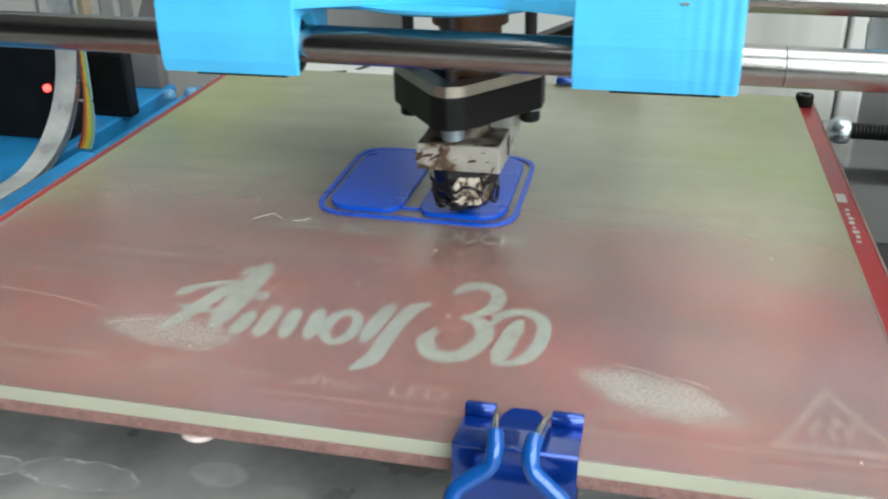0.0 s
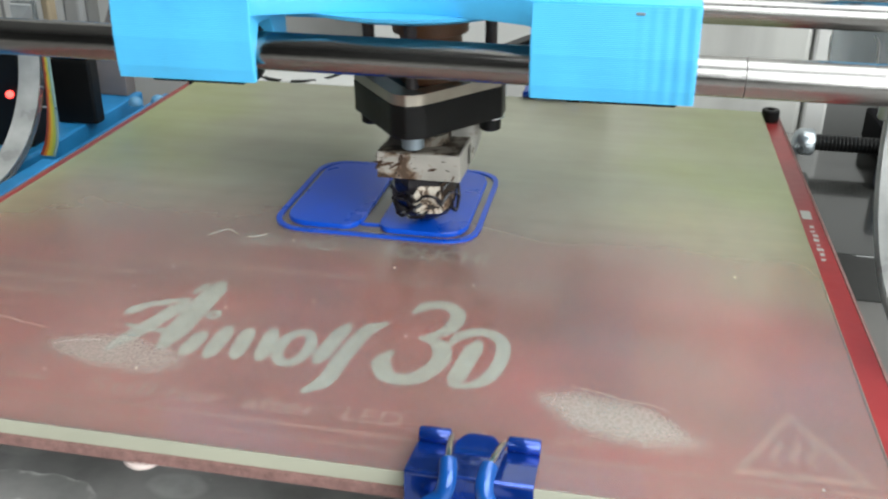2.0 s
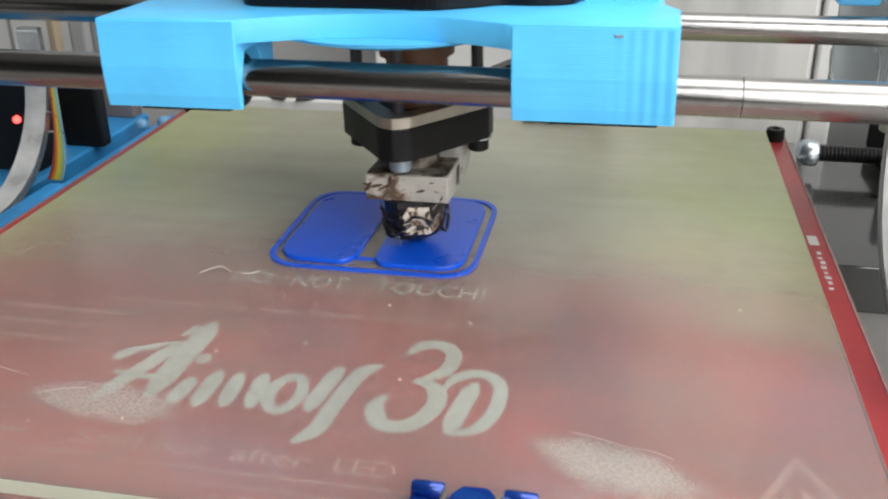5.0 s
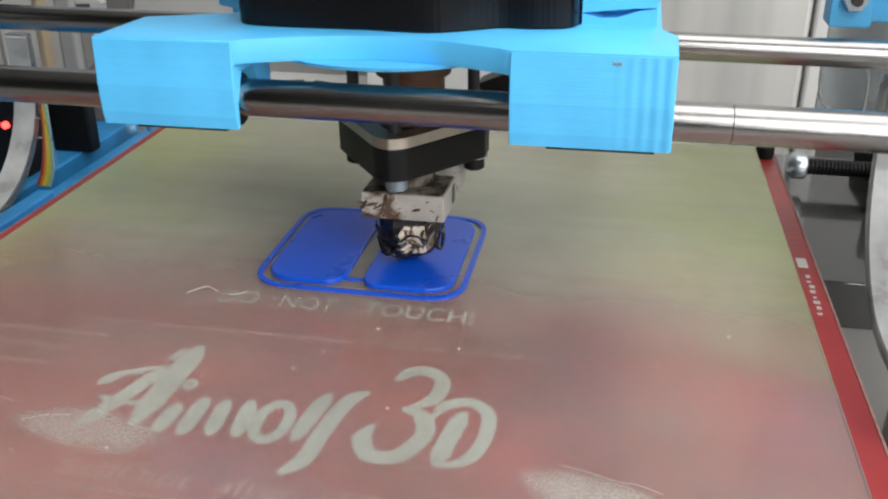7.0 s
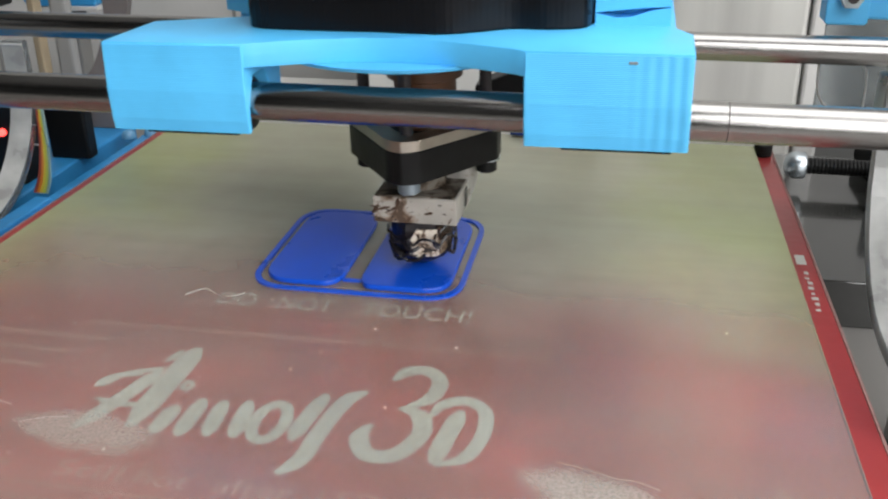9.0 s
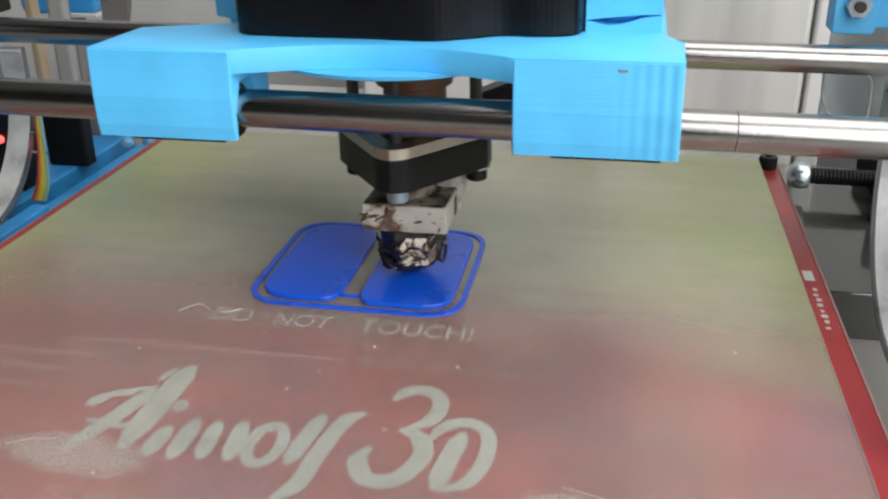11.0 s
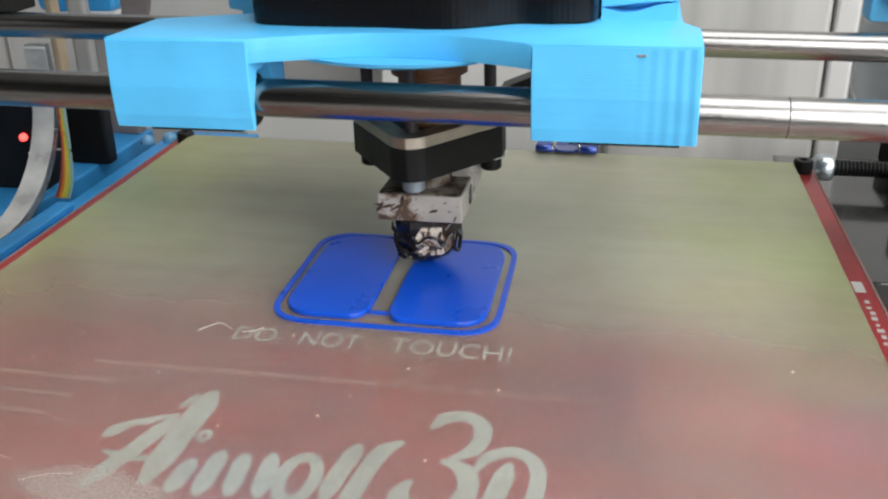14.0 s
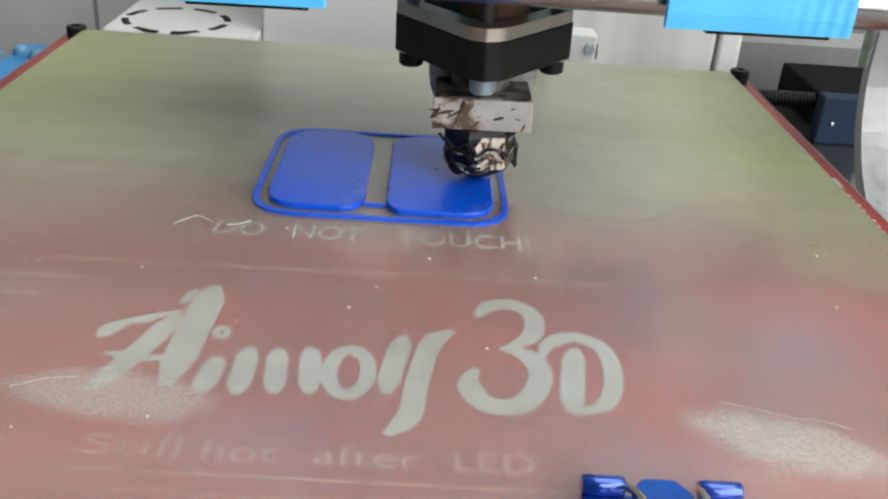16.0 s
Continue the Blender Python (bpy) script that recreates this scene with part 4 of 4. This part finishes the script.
for k in range(26):
    a = 2 * math.pi * k / 26
    for r, da in ((1.95, -0.07), (2.25, -0.03), (2.25, 0.03), (1.95, 0.07)):
        gear_pts.append((0.55 + r * math.sin(a + da), 9.15 + r * math.cos(a + da)))
part("drive_gear", prism(gear_pts, 7.55, 7.98, "y", 0.02), SKY_BLUE, car, "sky blue toothed drive gear")
part("gear_shaft", turned([(0.3, 7.5), (0.3, 8.4)], (0.55, 0, 9.15), "y", 16), ZINC, car)
plate = [(0.72, 8.30), (0.40, 8.42), (-1.04, 10.3), (-1.04, 10.9), (0.5, 12.4), (1.0, 12.4), (2.48, 10.9), (2.48, 10.3), (1.06, 8.42)]
corners = [0.05, 0.2, 0.06, 0.1, 0.3, 0.3, 0.1, 0.06, 0.2]
inner = [(0.72 + (p[0] - 0.72) * 0.70, 10.3 + (p[1] - 10.3) * 0.68) for p in plate]
mplate = part("mount_plate", prism(rounded(plate, corners, 4), 2.60, 3.34, "z", 0.03), BLACK, car, "thick black mounting plate")
part("top_sheet", ringed(rounded([(p[0] * 0.99, 10.3 + (p[1] - 10.3) * 0.99) for p in plate], corners, 4), rounded(inner, corners, 4), 3.342, 3.58), ALLOY_SHEET, mplate, "bare aluminium frame")
for bx_, by_, head in ((0.72, 8.92, BOLT_GREY), (-0.72, 10.6, BLACK), (2.16, 10.6, BLACK)):
    part("washer", turned([(0.33, 2.53), (0.33, 2.60)], (bx_, by_, 0), "z", 20), ZINC, mplate)
    part("mount_bolt", turned([(0.20, 2.22), (0.25, 2.26), (0.25, 2.53)], (bx_, by_, 0), "z", 20), head, mplate, "cap bolt head", True)
    part("stud", turned([(0.14, 3.34), (0.14, 5.42)], (bx_, by_, 0), "z", 14), DARK_STEEL, mplate)
heat = part("heater_block", bx(-0.20, 1.74, 9.0, 10.75, 1.42, 2.04, 0.025), BURNT, car, "scorched aluminium heater block")
part("block_top", bx(-0.16, 1.70, 9.04, 10.7, 2.04, 2.075, 0.01), BURNT_TOP, heat, "sooty top face")
wrap = bmesh.new()
rings = [[wrap.verts.new(Vector((0.77 + (p.x - 0.77) * f, 10.45 + (p.y - 10.45) * f, z)) * CM) for p in rounded([(-0.36, 10.3), (1.9, 10.3), (1.9, 11.2), (-0.36, 11.2)], 0.4, 6)] for z, f in ((1.6, 0.9), (1.85, 0.97), (2.1, 1.0), (2.4, 0.98), (2.6, 0.92))]
for lo, hi in zip(rings, rings[1:]):
    for k in range(len(lo)):
        wrap.faces.new((lo[k], lo[(k + 1) % len(lo)], hi[(k + 1) % len(lo)], hi[k]))
part("insulation_wrap", wrap, WRAP, heat, "pale scorched tape wrapped round the block", True)


def char_flake(r, cx, cz, size, y):
    """A thin ragged crust standing proud of the block's front face."""
    n, lean, slim = 9, r.uniform(-0.5, 1.3), r.uniform(0.10, 0.38)
    ring = []
    for k in range(n):
        a, q = 2 * math.pi * k / n, size * r.uniform(0.55, 1.15)
        u, v = q * math.cos(a), q * slim * math.sin(a)
        ring.append((cx + u * math.cos(lean) - v * math.sin(lean), min(2.03, max(1.43, cz + u * math.sin(lean) + v * math.cos(lean)))))
    return prism(ring, y - 0.008, y + 0.004, "y")


crusts = random.Random(11)
for k in range(34):
    cx = -0.18 + 0.95 * crusts.random() ** 1.8 if k < 27 else crusts.uniform(0.5, 1.66)
    part("crust", char_flake(crusts, cx, crusts.uniform(1.46, 2.0), crusts.uniform(0.015, 0.07) if k % 4 else crusts.uniform(0.10, 0.2), 9.0), CHAR if k % 4 else BROWN_CRUST, heat, "burnt crust")
part("side_crust", prism(rounded([(9.9, 1.55), (10.1, 1.5), (10.2, 1.75), (10.15, 1.98), (9.95, 1.9)], 0.04, 2), 1.735, 1.76, "x"), CHAR, heat, "burnt crust")
part("barrel", turned([(0.6, 2.07), (0.6, 2.3), (0.35, 2.34), (0.35, 2.56)], (0.72, 10.0, 0), "z", 20), BURNT_TOP, heat)
hexn = part("nozzle", turned([(0.62, 1.42), (0.72, 1.36), (0.74, 1.2), (0.70, 0.62), (0.56, 0.50), (0.30, 0.30), (0.10, 0.135)], (0.72, 9.75, 0), "z", 6), CHAR, car, "charred hexagonal nozzle")
hexn.data.transform(Matrix.Translation((0.0072, 0.0975, 0)) @ Matrix.Rotation(radians(12), 4, "Z") @ Matrix.Translation((-0.0072, -0.0975, 0)))
flat = part("bare_flat", prism(rounded([(-0.32, 0.56), (0.30, 0.56), (0.36, 0.70), (0.33, 1.22), (-0.20, 1.24), (-0.34, 1.0)], 0.05, 3), -0.03, 0.05, "y", 0.01), BURNT_HEX, hexn, "bright bare flat with char specks")
flat.data.transform(pose(0.0093, 0.0912, 0, 0, 0, 14))
side = part("side_flat", prism(rounded([(-0.24, 0.62), (0.22, 0.60), (0.26, 0.74), (0.28, 1.26), (-0.26, 1.28)], 0.05, 3), -0.02, 0.04, "y", 0.01), BURNT_SIDE, hexn, "brown stained bare flat")
side.data.transform(pose(0.0132, 0.0939, 0, 0, 0, 72))
part("char_skirt", turned([(0.66, 0.62), (0.72, 0.55), (0.62, 0.42), (0.34, 0.25), (0.13, 0.14)], (0.70, 9.78, 0), "z", 14), CHAR, hexn, "black charred plastic round the tip")
for k in range(12):
    r = random.Random(40 + k)
    a0 = r.uniform(-3.2, -2.0) if k < 8 else r.uniform(-1.2, -0.3)
    pts, zz = [], r.uniform(0.6, 1.3)
    for q in range(6):
        a0 += r.uniform(0.1, 0.28)
        zz = min(1.38, max(0.5, zz + r.uniform(-0.2, 0.2)))
        rr = r.uniform(0.74, 0.86)
        pts.append((0.72 + rr * math.cos(a0), 9.75 + rr * math.sin(a0), zz))
    part("char_strand", tube(smooth_line(pts, 4), r.uniform(0.02, 0.045), 6), CHAR, hexn, "", True)

mplate.location = (-0.0013, 0, 0)
heat.location = (-0.0013, 0.0012, -0.0003)
hexn.location = (-0.0008, 0.0006, 0)
TILT = pose(0.006, 0.07, 0.05) @ pose(0, 0, 0, 0, -1.0, -1.6) @ pose(-0.006, -0.07, -0.05)


def motions():
    bed_rows = [(t, y * CM) for t, y in [
        (0, 1.22), (0.3, 0.21), (0.5, 0.53), (0.7, 0.99), (0.8, 1.25), (1, 0.86), (1.2, 0.39), (1.3, 0.11),
        (1.5, 0.59), (1.7, 1.13), (1.8, 1.30), (2, 0.80), (2.3, -0.15), (2.5, 0.30), (2.7, 0.75), (2.8, 1.05),
        (3, 1.09), (3.2, 0.21), (3.3, 0.09), (3.5, -0.29), (3.7, 0.28), (4.15, 0.97), (4.75, -0.54), (5.35, 1.00),
        (5.8, -0.23), (5.9, -0.49), (6, -0.59), (6.5, 0.78), (6.7, 0.78), (6.8, 0.44), (7, -0.06), (7.2, -0.65),
        (7.3, -0.98), (7.5, -0.24), (7.7, 0.28), (7.8, 0.55), (8, 0.71), (8.2, -0.03), (8.3, -0.40), (8.5, -0.67),
        (8.7, -0.76), (8.8, -0.50), (9, 0.07), (9.2, 0.44), (9.3, 0.56), (9.5, 0.14), (9.7, -0.38), (9.8, -0.66),
        (10, -1.04), (10.1, -0.49), (10.2, -0.49), (10.65, 0.74), (11.35, -1.17), (12, 0.53), (12.3, -0.25), (12.5, -0.80),
        (12.8, -1.10), (13, -0.64), (13.2, -0.14), (13.3, -0.17), (13.5, 0.04), (13.7, -0.45), (13.8, -0.80), (14, -1.46),
        (14.2, -1.33), (14.3, -1.11), (14.5, -0.50), (14.7, 0.12), (14.8, 0.05), (15, -0.58), (15.25, -1.55), (15.5, -1.77),
        (15.9, -0.60), (16, -0.35)]]
    car_rows = [
        (0, 0.37), (0.3, -0.61), (0.5, -0.30), (0.7, 0.34), (0.8, 0.69), (1, 0.17), (1.2, -0.43), (1.3, -0.53),
        (1.5, -0.08), (1.7, 0.51), (1.8, 0.75), (2, 0.28), (2.3, -0.73), (2.5, -0.21), (2.7, 0.39), (2.8, 0.74),
        (3, 0.73), (3.2, -0.04), (3.3, -0.23), (3.5, -0.64), (3.7, -0.06), (4.15, 0.84), (4.75, -0.69), (5.35, 0.92),
        (5.8, -0.20), (5.9, -0.71), (6, -0.56), (6.5, 0.87), (6.7, 1.02), (6.8, 0.50), (7, 0.09), (7.2, -0.59),
        (7.3, -0.74), (7.5, -0.01), (7.7, 0.49), (7.8, 0.80), (8, 1.09), (8.2, 0.33), (8.3, 0.13), (8.5, -0.37),
        (8.7, -0.50), (8.8, -0.39), (9, 0.48), (9.2, 1.00), (9.3, 1.17), (9.5, 0.69), (9.7, -0.09), (9.8, -0.40),
        (10, -0.58), (10.1, -0.48), (10.2, 0.01), (10.65, 1.09), (11.35, -0.76), (12, 1.09), (12.3, 0.55), (12.5, -0.03),
        (12.8, -0.60), (13, 0.21), (13.2, 0.58), (13.3, 0.98), (13.5, 1.04), (13.7, 0.27), (13.8, -0.03), (14, -0.43),
        (14.2, -0.50), (14.3, -0.09), (14.5, 0.57), (14.7, 1.04), (14.8, 1.03), (15, 0.70), (15.25, -0.27), (15.5, -0.47),
        (15.9, 0.80), (16, 1.03)]
    walk(bed, [(t, pose(0, y, 0)) for t, y in bed_rows])
    walk(job, [(t, pose(0, y, 0)) for t, y in bed_rows])
    walk(wisp, [(t, pose(0, y, 0)) for t, y in bed_rows])
    walk(clip_front, [(t, pose(0.0371, y - 0.0006, 0)) for t, y in bed_rows])
    walk(clip_back, [(t, pose(0.0308, y + 0.2069, 0, 0, 0, 180)) for t, y in bed_rows])
    walk(car, [(t, pose(x * CM, 0, 0) @ TILT) for t, x in car_rows])


motions()
